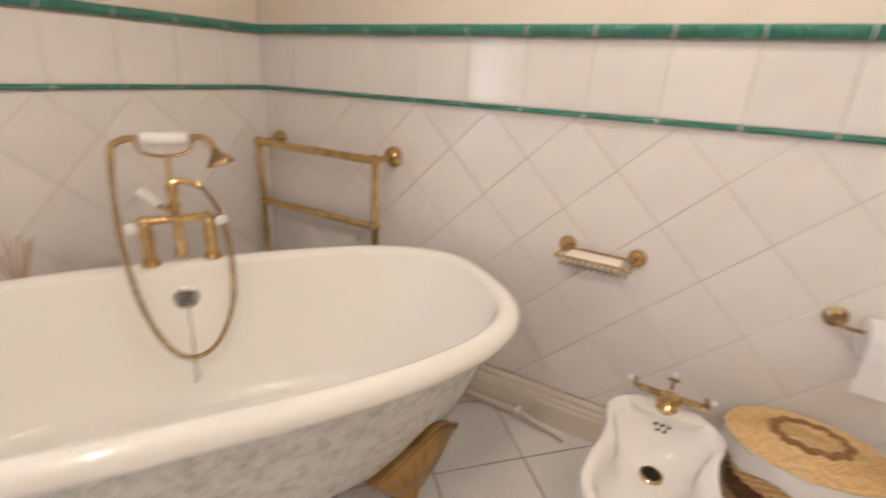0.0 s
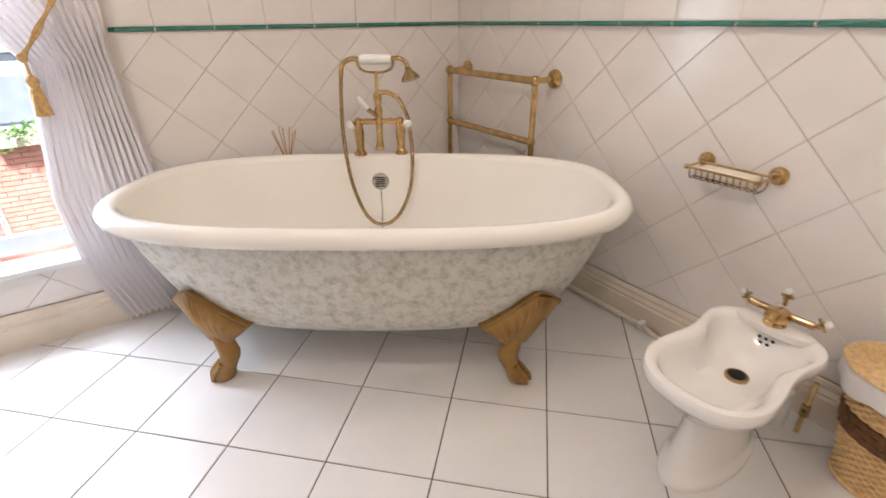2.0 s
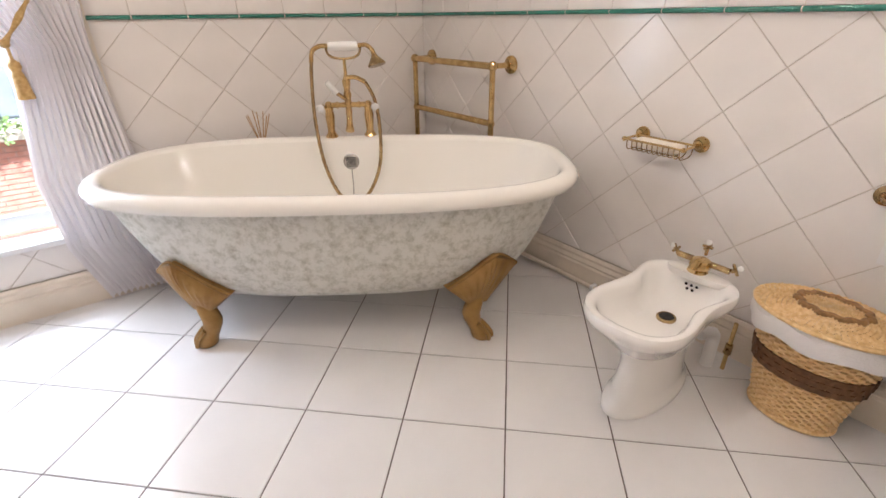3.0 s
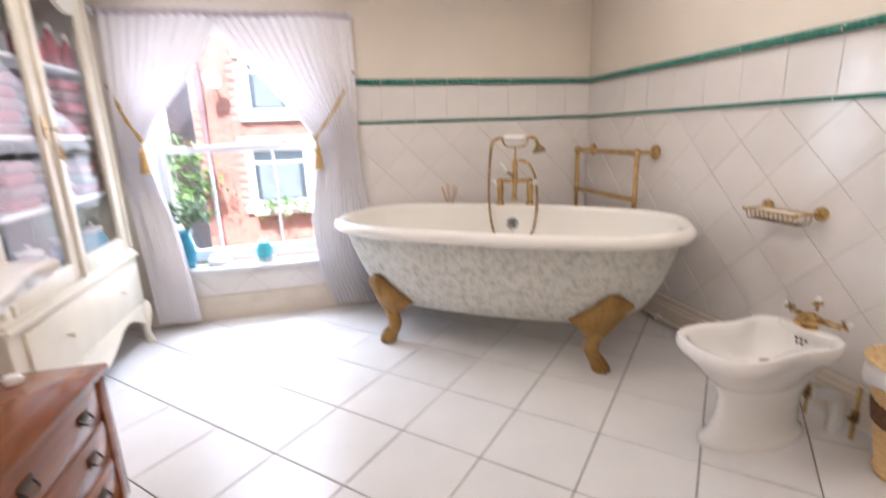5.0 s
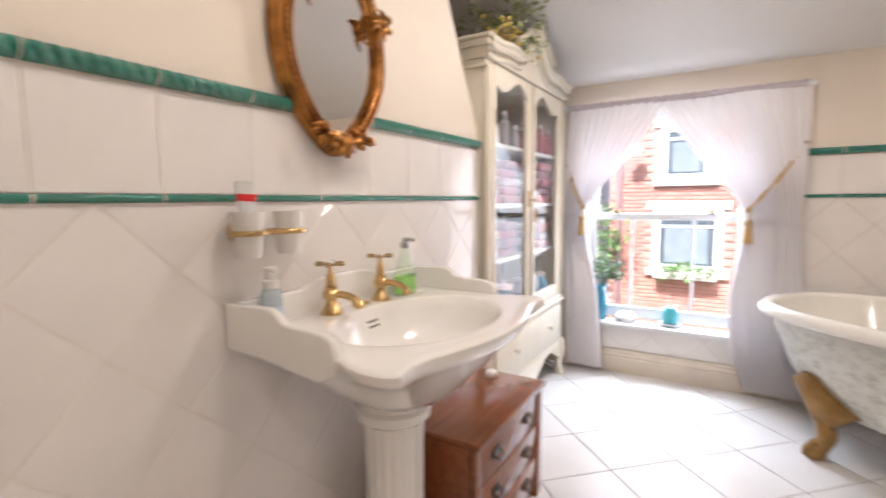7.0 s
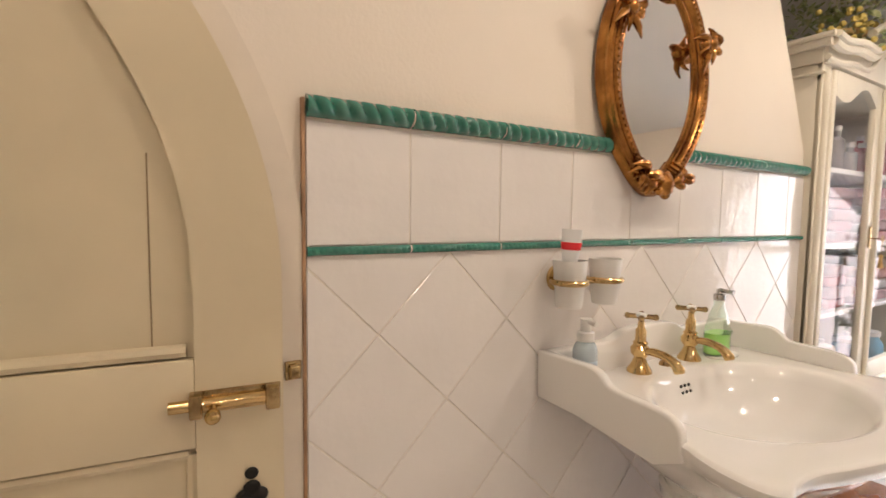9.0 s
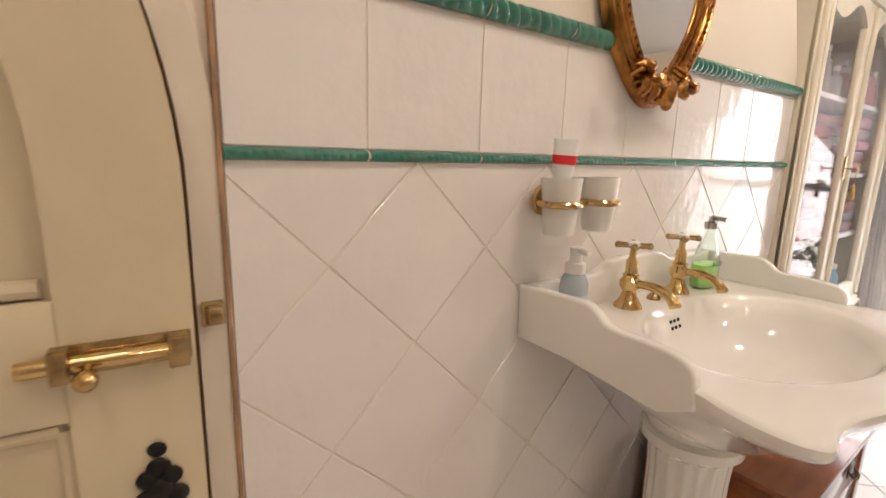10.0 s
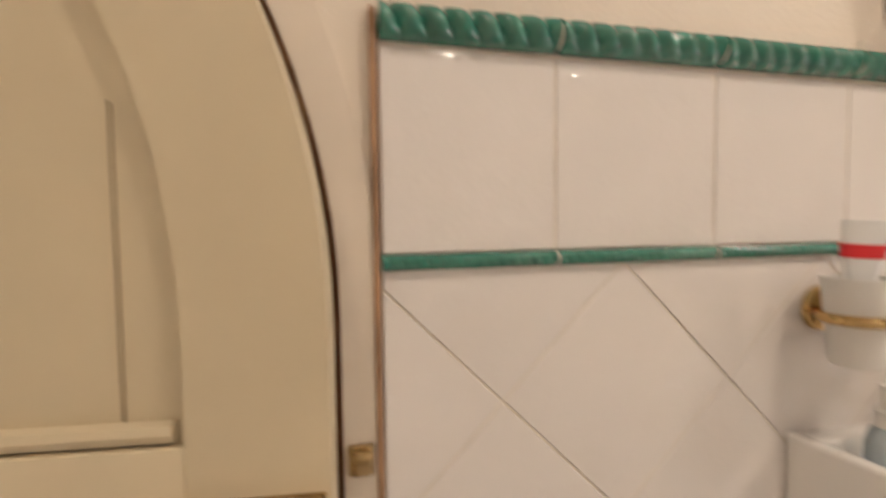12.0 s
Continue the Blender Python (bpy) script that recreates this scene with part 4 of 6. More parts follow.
    part("soap_recess", lathe([(0.0, 0.0), (0.035, 0.001), (0.042, 0.004), (0.040, 0.0)], 20, pose(0.10, 0.22, zt - 0.001) @ Matrix.Diagonal((0.8, 1.5, 1, 1))), CERAMIC, b)
    ped = []
    for r, z in ((0.125, 0.0), (0.125, 0.03), (0.105, 0.05), (0.088, 0.08), (0.082, 0.30), (0.084, 0.50), (0.088, 0.56), (0.105, 0.575), (0.108, 0.60), (0.098, 0.61), (0.115, 0.66), (0.15, 0.71)):
        fl = 0.05 if 0.07 < z < 0.57 else 0.0
        ped.append([(0.20 + r * (1 - fl * (0.5 + 0.5 * math.cos(18 * t))) * math.cos(t), r * (1 - fl * (0.5 + 0.5 * math.cos(18 * t))) * math.sin(t), z) for t in [2 * math.pi * k / 108 for k in range(108)]])
    part("pedestal", rings(ped), CERAMIC, b, "fluted white ceramic pedestal")
    part("waste", lathe([(0.0, 0.0), (0.016, 0.001), (0.022, 0.003), (0.024, 0.0)], 20, pose(0.275, 0, zt - 0.130)), BRASS, b)
    for ty in (-0.105, 0.105):
        tap = new("tap")
        tap.parent = b
        tap["label"] = "polished brass pillar tap with cross handle"
        at = Matrix.Translation((0.075, ty, zt))
        part("tap_pillar", lathe([(0.030, 0.0), (0.029, 0.006), (0.019, 0.022), (0.014, 0.036), (0.022, 0.048), (0.023, 0.06), (0.016, 0.068), (0.018, 0.074), (0.013, 0.078), (0.0125, 0.105), (0.008, 0.112), (0.007, 0.13), (0.0, 0.132)], 24, at), BRASS, tap)
        part("spout", moved(tube(smooth_path([(0.012, 0, 0.055), (0.045, 0, 0.058), (0.078, 0, 0.052), (0.098, 0, 0.038), (0.104, 0, 0.026)], 4), [0.009, 0.009, 0.009, 0.010, 0.010, 0.010, 0.010, 0.010, 0.010, 0.011, 0.011, 0.012, 0.012, 0.013, 0.013, 0.012, 0.011], 12), at), BRASS, tap)
        hm = at @ pose(0, 0, 0.138, 0, 0, 35)
        part("cross_handle", join(*[moved(tube([(0, 0, 0), (0.031 * math.cos(a), 0.031 * math.sin(a), 0)], [0.006, 0.0065], 10), hm) for a in (0, math.pi / 2, math.pi, 1.5 * math.pi)], *[ball(hm @ Vector((0.032 * math.cos(a), 0.032 * math.sin(a), 0)), 0.0078, n=10) for a in (0, math.pi / 2, math.pi, 1.5 * math.pi)]), OLDBRASS, tap)
        part("porcelain_disc", lathe([(0.013, 0), (0.013, 0.006), (0.008, 0.009), (0, 0.010)], 16, hm), PORCELAIN, tap, "white porcelain disc")
    part("chain_stay", join(lathe([(0.016, 0), (0.014, 0.008), (0.006, 0.016), (0, 0.017)], 16, pose(0.075, 0.0, zt)), tube([(0.075, 0, zt + 0.012), (0.11, 0.01, zt + 0.012)], 0.005, 8)), OLDBRASS, b)
    return b


basin()

# ---- door ----
LEAF_ANGLE = 7


def door():
    hinge = Matrix.Translation((XW - 0.047, DOOR_Y0 + 0.004, 0)) @ pose(0, 0, 0, 0, 0, -LEAF_ANGLE)
    d = tagged(new("door_1"), "cream painted pointed door standing ajar", "door", "", "structure")
    d.matrix_basis = hinge
    w = DOOR_W - 0.008
    out = arch_outline(0, w, SPRING, w, 16)
    part("leaf", prism(out, -0.022, 0.012, "x"), DOORPAINT, d)
    sw = 0.118
    # raised framing on the room side
    inner = arch_outline(sw, w - sw, SPRING, w - 2 * sw + 0.17, 16)
    bm = bmesh.new()
    rows = []
    for a, b in zip(inner, out):
        rows.append([bm.verts.new((0.012, *a)), bm.verts.new((0.026, *a)), bm.verts.new((0.026, *b)), bm.verts.new((0.012, *b))])
    for p, q in zip(rows, rows[1:]):
        for k in range(4):
            bm.faces.new((p[k], p[(k + 1) % 4], q[(k + 1) % 4], q[k]))
    bm.faces.new(rows[0])
    bm.faces.new(rows[-1])
    part("arched_stile", bm, DOORPAINT, d)
    part("lock_rail", box(0.0125, 0.026, sw, w - sw, 0.905, 1.035, 0.003), DOORPAINT, d)
    part("bottom_rail", box(0.0125, 0.026, sw, w - sw, 0.0, 0.2, 0.003), DOORPAINT, d)
    # brown strip paints the shade line of a soft panel step
    part("panel_step_shade", box(0.0115, 0.0132, w - sw - 0.053, w - sw - 0.051, 1.055, 1.32), material("step_shade_brown", (0.30, 0.22, 0.13), 0.8, var=0.1), d, "thin strip coloured dark for the shade of a panel step")
    part("panel_moulding", tube(smooth_path([(0.016, sw + 0.01, 1.046), (0.016, w / 2, 1.046), (0.016, w - sw - 0.01, 1.046)], 2), 0.010, 8), DOORPAINT, d)
    part("panel_moulding", tube([(0.014, sw + 0.01, 0.895), (0.014, w - sw - 0.01, 0.895)], 0.008, 8), DOORPAINT, d)
    part("panel_moulding", tube([(0.014, w - sw - 0.006, 0.895), (0.014, w - sw - 0.006, 0.21)], 0.008, 8), DOORPAINT, d)
    bolt = new("bolt")
    bolt.parent = d
    bolt["label"] = "polished brass door bolt"
    part("bolt_plate", box(0.026, 0.030, w - 0.125, w - 0.004, 0.957, 0.989, 0.001), OLDBRASS, bolt)
    part("bolt_bar", tube([(0.038, w - 0.150, 0.973), (0.038, w - 0.006, 0.973)], 0.0085, 12), BRASS, bolt)
    part("bolt_keep", box(0.030, 0.052, w - 0.026, w - 0.006, 0.956, 0.990, 0.003), OLDBRASS, bolt)
    part("bolt_keep", box(0.030, 0.050, w - 0.125, w - 0.108, 0.956, 0.990, 0.003), OLDBRASS, bolt)
    part("bolt_knob", join(tube([(0.04, w - 0.095, 0.973), (0.055, w - 0.095, 0.964)], 0.005, 8), ball((0.060, w - 0.095, 0.962), 0.011)), BRASS, bolt)
    latch = new("thumb_latch")
    latch.parent = d
    latch["label"] = "ornate black iron latch"
    part("latch_plate", join(box(0.026, 0.031, w - 0.056, w - 0.036, 0.62, 0.82, 0.002), *[ball((0.029, w - 0.046 + a * 0.7, z + 0.02), r * 0.75, (0.35, 1, 1), 10) for a, z, r in ((0, 0.835, 0.013), (0, 0.812, 0.017), (-0.016, 0.80, 0.016), (0.016, 0.80, 0.016), (-0.022, 0.775, 0.017), (0.022, 0.775, 0.017), (0, 0.785, 0.02), (-0.018, 0.745, 0.018), (0.018, 0.745, 0.018))]), BLACK, latch)
    part("latch_handle", tube(smooth_path([(0.031, w - 0.046, 0.77), (0.06, w - 0.046, 0.73), (0.06, w - 0.046, 0.66), (0.031, w - 0.046, 0.62)], 4), 0.007, 8), BLACK, latch)
    return d


door()

# ---- bath mixer, hose and waste ----


def bath_mixer():
    g = thing("bath_shower_mixer", "polished brass bath mixer with porcelain handset and hose", "tap", BM @ pose(-0.013, MIX_Y, BZ - 0.004, 0, 0, 5))
    # local: -y points to the bath's middle
    for sx in (-1, 1):
        part("pillar", lathe([(0.030, 0.0), (0.028, 0.008), (0.020, 0.018), (0.017, 0.03), (0.022, 0.10), (0.018, 0.12), (0.021, 0.135), (0.012, 0.15), (0, 0.152)], 20, Matrix.Translation((0.09 * sx, 0, 0))), BRASS, g)
        v = Vector((0.118 * sx, -0.012, 0.14))
        part("lever", join(ball(v, 0.012, n=10), tube([v, v + Vector((0.004 * sx, -0.03, 0))], 0.006, 8)), OLDBRASS, g)
        part("porcelain_button", disc_ring([(0.017, 0), (0.018, 0.006), (0.012, 0.012), (0, 0.013)], (0.1 * sx, -1, 0)), PORCELAIN, g, "white porcelain tap button", m=pose(*(v + Vector((0.004 * sx, -0.03, 0)))))
    part("crossbar", join(tube([(-0.105, 0, 0.145), (0.105, 0, 0.145)], 0.012, 12), *[ball((x, 0, 0.145), 0.018, n=12) for x in (-0.09, 0, 0.09)], *[tube([(x - 0.004, 0, 0.145), (x + 0.004, 0, 0.145)], 0.016, 12) for x in (-0.05, 0.05)]), BRASS, g)
    part("spout", tube(smooth_path([(0, 0, 0.14), (0, -0.012, 0.10), (0, -0.03, 0.065), (0, -0.05, 0.035)], 4), [0.015] * 4 + [0.014] * 4 + [0.015, 0.016, 0.018, 0.020, 0.020], 12), BRASS, g)
    part("riser", lathe([(0.018, 0.0), (0.014, 0.02), (0.019, 0.04), (0.013, 0.06), (0.016, 0.075), (0.019, 0.10), (0.012, 0.115), (0.007, 0.125), (0.007, 0.19), (0.011, 0.195), (0, 0.20)], 20, Matrix.Translation((0, 0, 0.15))), BRASS, g)
    part("diverter", join(tube([(0.0, -0.01, 0.165), (-0.045, -0.02, 0.20)], [0.008, 0.009], 10)), OLDBRASS, g)
    part("diverter_lever", tube([(-0.045, -0.02, 0.20), (-0.085, -0.028, 0.25)], [0.011, 0.013], 12), PORCELAIN, g, "white porcelain diverter lever")
    part("cradle", tube(smooth_path([(-0.075, 0, 0.39), (-0.065, 0, 0.36), (-0.03, 0, 0.345), (0.03, 0, 0.345), (0.065, 0, 0.36), (0.075, 0, 0.39)], 4), 0.0055, 8), OLDBRASS, g)
    part("handset_grip", lathe([(0.012, -0.065), (0.019, -0.055), (0.021, 0.0), (0.019, 0.055), (0.012, 0.065)], 20, pose(0, 0, 0.395, 0, 90, 0)), PORCELAIN, g, "white porcelain handset grip")
    part("handset_neck", tube(smooth_path([(0.065, 0, 0.395), (0.10, -0.004, 0.398), (0.125, -0.015, 0.38), (0.132, -0.022, 0.36)], 4), 0.0095, 10), BRASS, g)
    part("handset_rose", disc_ring([(0.010, 0), (0.014, 0.012), (0.028, 0.03), (0.040, 0.045), (0.040, 0.053), (0.0, 0.055)], (0.25, -0.25, -1), 24), OLDBRASS, g, m=pose(0.132, -0.022, 0.365))
    part("handset_tail", tube(smooth_path([(-0.065, 0, 0.395), (-0.10, 0, 0.396), (-0.135, 0, 0.375), (-0.143, -0.01, 0.33)], 4), 0.010, 10), BRASS, g)
    elbow = [(0.0, 0, 0.262), (0.04, -0.005, 0.265), (0.085, -0.012, 0.245)]
    part("hose_elbow", tube(smooth_path(elbow, 4), 0.010, 10), BRASS, g)
    hose = smooth_path([(0.085, -0.012, 0.245), (0.125, -0.035, 0.16), (0.138, -0.075, 0.02), (0.125, -0.115, -0.12), (0.07, -0.145, -0.235), (0.0, -0.155, -0.275), (-0.07, -0.145, -0.235), (-0.125, -0.11, -0.10), (-0.15, -0.06, 0.08), (-0.15, -0.025, 0.24), (-0.143, -0.01, 0.33)], 10)
    part("hose", tube(hose, [0.0075 + 0.0012 * (k % 2) for k in range(len(hose))], 10), OLDBRASS, g, "ribbed brass shower hose")
    return g


bath_mixer()
ov = thing("bath_overflow", "dark metal overflow rose with plug chain on the bath wall", "overflow", BM @ pose(-0.015, 0.362, 0.555))
part("overflow_rose", disc_ring([(0.036, 0), (0.038, 0.006), (0.032, 0.010), (0.0, 0.010)], (0, -1, 0.15), 28), CHROME, ov)
for k in range(-2, 3):
    part("rose_slot", box(-0.022, 0.022, -0.014, -0.010, k * 0.010 - 0.002, k * 0.010 + 0.002), BLACK, ov)
part("chain", tube([(0, -0.012, -0.035), (0.003, -0.03, -0.13), (0.0, -0.09, -0.27)], 0.003, 6), CHROME, ov, "thin bead chain")

# ---- towel rail ----


def towel_rail():
    g = thing("towel_rail", "brass floor-standing towel rail fixed to the wall", "towel rail")
    x, y0, y1 = 1.286, 0.80, 1.445
    for y in (y0, y1):
        part("post", tube([(x, y, 0.0), (x, y, 0.955)], 0.014, 12), BRASS, g)
        part("post_foot", lathe([(0.035, 0), (0.035, 0.006), (0.02, 0.012), (0.016, 0.02)], 20, pose(x, y, 0)), BRASS, g)
        for z in (0.955, 0.69):
            part("ball_joint", ball((x, y, z), 0.024 if z > 0.9 else 0.020), BRASS, g)
        part("wall_stay", tube([(x, y, 0.955), (XE - 0.004, y, 0.955)], 0.013, 12), BRASS, g)
        part("wall_flange", disc_ring([(0.017, 0.0), (0.022, 0.008), (0.040, 0.016), (0.042, 0.024), (0.0, 0.026)], (1, 0, 0), 28), BRASS, g, m=pose(XE - 0.027, y, 0.955))
    for z, r in ((0.955, 0.0165), (0.69, 0.0155), (0.25, 0.0155)):
        part("crossbar", tube([(x, y0, z), (x, y1, z)], r, 14), BRASS, g)
    return g


towel_rail()

# ---- soap basket ----


def soap_basket():
    g = thing("wire_soap_basket", "brass wire soap basket on two wall flanges", "soap dish")
    z, xo = 0.752, XE - 0.128
    ya, yb = -0.165, 0.062
    for y in (ya, yb):
        part("flange", disc_ring([(0.012, 0.0), (0.015, 0.010), (0.027, 0.018), (0.029, 0.026), (0.0, 0.028)], (1, 0, 0), 24), BRASS, g, m=pose(XE - 0.029, y, z))
        part("arm", tube([(XE - 0.02, y, z), (xo, y, z)], 0.0045, 8), BRASS, g)
        part("knuckle", ball((xo, y, z), 0.009), BRASS, g)
    part("rim_wire", join(tube([(xo, ya, z), (xo, yb, z)], 0.004, 8), tube([(XE - 0.035, ya, z), (XE - 0.035, yb, z)], 0.004, 8)), BRASS, g)
    for k in range(11):
        y = ya + 0.012 + (yb - ya - 0.024) * k / 10
        part("wire", tube(smooth_path([(xo, y, z + 0.001), (xo + 0.004, y, z - 0.026), (xo + 0.02, y, z - 0.040), (XE - 0.055, y, z - 0.040), (XE - 0.038, y, z - 0.026), (XE - 0.035, y, z)], 3), 0.0022, 6), OLDBRASS, g)
    part("long_wire", tube([(xo + 0.03, ya + 0.01, z - 0.034), (xo + 0.03, yb - 0.01, z - 0.034)], 0.002, 6), OLDBRASS, g)
    bar = box(xo + 0.014, XE - 0.045, ya + 0.03, yb - 0.02, z - 0.029, z + 0.002, 0.012, 4)
    solo("soap_bar", bar, SOAPMAT, "large cream soap bar in the wire basket", "soap")


soap_basket()

# ---- toilet roll ----
rh = thing("toilet_roll_holder", "dark brass toilet roll holder on the tiled wall", "toilet roll holder")
part("holder_flange", disc_ring([(0.012, 0), (0.014, 0.012), (0.028, 0.02), (0.029, 0.028), (0, 0.03)], (1, 0, 0), 20), OLDBRASS, rh, m=pose(XE - 0.031, -0.69, 0.71))
part("holder_flange", disc_ring([(0.012, 0), (0.014, 0.012), (0.028, 0.02), (0.029, 0.028), (0, 0.03)], (1, 0, 0), 20), OLDBRASS, rh, m=pose(XE - 0.031, -0.89, 0.71))
part("holder_bar", tube(smooth_path([(XE - 0.02, -0.69, 0.71), (XE - 0.06, -0.695, 0.71), (XE - 0.075, -0.72, 0.71), (XE - 0.075, -0.86, 0.71), (XE - 0.06, -0.885, 0.71), (XE - 0.02, -0.89, 0.71)], 4), 0.006, 8), OLDBRASS, rh)
tr = thing("toilet_roll", "white toilet roll with hanging sheet on the brass holder", "toilet roll")
part("paper_roll", moved(lathe([(0.02, -0.05), (0.052, -0.05), (0.052, 0.05), (0.02, 0.05)], 28), pose(XE - 0.075, -0.79, 0.70, 90, 0, 0)), LINEN, tr)
part("hanging_sheet", box(XE - 0.1285, XE - 0.1275, -0.838, -0.742, 0.56, 0.70), LINEN, tr)

# ---- pipes by the skirting ----
pipe = thing("heating_pipe", "cream painted pipe run along the skirting board", "pipe")
part("pipe_run", tube([(XE - 0.048, 1.2, 0.028), (XE - 0.048, 0.16, 0.028), (XE - 0.052, 0.125, 0.028)], 0.0105, 10), TRIM, pipe)
part("pipe_bend", tube(smooth_path([(XE - 0.052, 0.125, 0.028), (XE - 0.07, 0.06, 0.026), (XE - 0.075, -0.02, 0.014), (XE - 0.075, -0.05, 0.0)], 4), 0.0105, 10), TRIM, pipe)
for y in (0.14, 0.62):
    part("pipe_clip", box(XE - 0.064, XE - 0.024, y, y + 0.018, 0.012, 0.043, 0.004), PLASTIC, pipe)
bp = thing("bidet_pipes", "white waste pipe and brass valves behind the bidet", "pipe")
part("waste_pipe", tube(smooth_path([(1.20, -0.40, 0.16), (1.26, -0.42, 0.15), (1.28, -0.42, 0.09), (1.28, -0.42, 0.0)], 4), 0.022, 12), PLASTIC, bp)
for y in (-0.30, -0.47):
    part("supply_pipe", tube([(1.30, y, 0.0), (1.30, y, 0.20)], 0.0075, 8), BRASS, bp)
    part("valve", join(tube([(1.30, y, 0.07), (1.30, y, 0.11)], 0.013, 8), tube([(1.30, y, 0.09), (1.27, y, 0.09)], 0.007, 8)), OLDBRASS, bp)

# ---- reed diffuser ----
rd = thing("reed_diffuser", "dark bottle with brown reeds on a slim stand behind the bath", "diffuser", pose(0.35, 1.40, 0.0))
part("stand", lathe([(0.11, 0), (0.11, 0.02), (0.02, 0.04), (0.018, 0.50), (0.10, 0.52), (0.10, 0.535), (0, 0.536)], 24), WHITEWOOD, rd, "slim white stand")
part("bottle", lathe([(0.028, 0.537), (0.03, 0.545), (0.03, 0.59), (0.012, 0.61), (0.012, 0.625), (0.009, 0.626)], 20), BARK, rd, "dark little bottle")
for k in range(7):
    a = k * 0.9
    part("reed", tube([(0, 0, 0.60), (0.055 * math.cos(a), 0.03 * math.sin(a), 0.76 + 0.01 * (k % 3))], 0.0022, 6), REED, rd)

# ---- mirror ----


def gilt_mirror():
    g = thing("gilt_mirror", "oval mirror in a carved dark gilt frame with leafy crest", "mirror", FW @ pose(-0.730, -0.004, 1.600))
    # local x = along the wall, -y into the room, z up
    a, b = 0.148, 0.218
    n = 64

    def oval(s, y, lift=0):
        pts = []
        for k in range(n):
            t = 2 * math.pi * k / n
            low = max(0, -math.sin(t))
            pts.append(((a + s) * math.cos(t) * (1 - 0.20 * low ** 3), y, (b + s) * math.sin(t) - 0.022 * low ** 6))
        return pts
    part("glass_back", rings([oval(0.01, -0.018), oval(0.01, -0.0205)]), MIRROR, g, "silvered mirror glass", smooth=False)
    fr = rings([oval(q, -d) for q, d in ((0.003, 0.0), (0.002, 0.022), (0.006, 0.030), (0.011, 0.030), (0.013, 0.024), (0.017, 0.024), (0.020, 0.036), (0.026, 0.041), (0.036, 0.041), (0.040, 0.034), (0.043, 0.034), (0.047, 0.039),
                                         (0.053, 0.037), (0.055, 0.028), (0.059, 0.026), (0.063, 0.016), (0.063, 0.0))], False, False)
    part("frame_moulding", fr, GILT, g)
    beads = []
    for k in range(96):
        t = 2 * math.pi * k / 96
        low = max(0, -math.sin(t))
        beads.append(ball(((a + 0.031) * math.cos(t) * (1 - 0.20 * low ** 3), -0.042, (b + 0.031) * math.sin(t) - 0.022 * low ** 6), 0.0038, n=6))
    part("bead_row", join(*beads), GILT, g)

    def leaf(x, z, ang, length, y=-0.045, w=0.014):
        pts = []
        for j in range(6):
            f = j / 5
            pts.append((x + length * f * math.cos(ang + 0.5 * f), y - 0.012 * math.sin(math.pi * f), z + length * f * math.sin(ang + 0.5 * f)))
        return tube(pts, [0.004, w * 0.8, w, w * 0.85, w * 0.5, 0.002], 8)
    rnd = random.Random(4)
    for t0 in (-math.pi / 2, math.pi / 2):
        bits = []
        cz = (b + 0.055) * math.sin(t0)
        for k in range(22):
            sgn = -1 if k % 2 else 1
            x = sgn * (0.006 + 0.085 * (k / 22))
            z = cz + (abs(x) * 0.42 + rnd.uniform(-0.012, 0.012)) * (-math.sin(t0))
            bits.append(leaf(x, z, (math.pi / 2 - sgn * math.pi / 2) + sgn * rnd.uniform(-0.9, 0.9) * 1, rnd.uniform(0.035, 0.06), -0.035 - rnd.uniform(0, 0.018), rnd.uniform(0.008, 0.013)))
        bits.append(ball((0, -0.055, cz), 0.024, (1, 0.8, 1.3)))
        for q in range(5):
            bits.append(ball((0.022 * math.cos(q * 1.257), -0.05, cz + 0.026 * math.sin(q * 1.257)), 0.013, n=8))
        part("leaf_carving", join(*bits), GILT, g, "carved gilt leaves")
    for sg, cx_, cz_ in ((1, 0.160, 0.100), (-1, -0.165, 0.120)):
        spray = new("shoulder_spray")
        spray.parent = g
        spray["label"] = "carved gilt spray on the frame"
        for dx, dz, r in ((0, 0, 0.019), (0.026 * sg, 0.020, 0.013), (-0.028 * sg, -0.004, 0.014)):
            part("carved_bud", ball((cx_ + dx, -0.060, cz_ + dz), r, n=10), GILT, spray)
        for ang, length, wide in ((0.2, 0.062, 0.013), (-0.7, 0.060, 0.011), (1.1, 0.045, 0.011), (2.6, 0.070, 0.012), (-2.3, 0.075, 0.010), (-1.6, 0.050, 0.009), (3.3, 0.055, 0.009)):
            part("carved_leaf", leaf(cx_, cz_, ang if sg > 0 else math.pi - ang - 0.5, length, -0.052, wide), GILT, spray)
    # fluted leaf wrapping the pointed foot
    for sg in (-1, 1):
        for k in range(6):
            t = -math.pi / 2 + sg * (0.10 + 0.075 * k)
            low = max(0, -math.sin(t))
            pts = [((a + q) * math.cos(t + sg * 0.10 * (q / 0.06)) * (1 - 0.20 * low ** 3), -d, (b + q) * math.sin(t + sg * 0.10 * (q / 0.06)) - 0.022 * low ** 6) for q, d in ((0.006, 0.032), (0.024, 0.046), (0.044, 0.046), (0.064, 0.024))]
            part("carved_rib", tube(pts, [0.003, 0.0055, 0.006, 0.003], 8), GILT, g)
    return g


gilt_mirror()

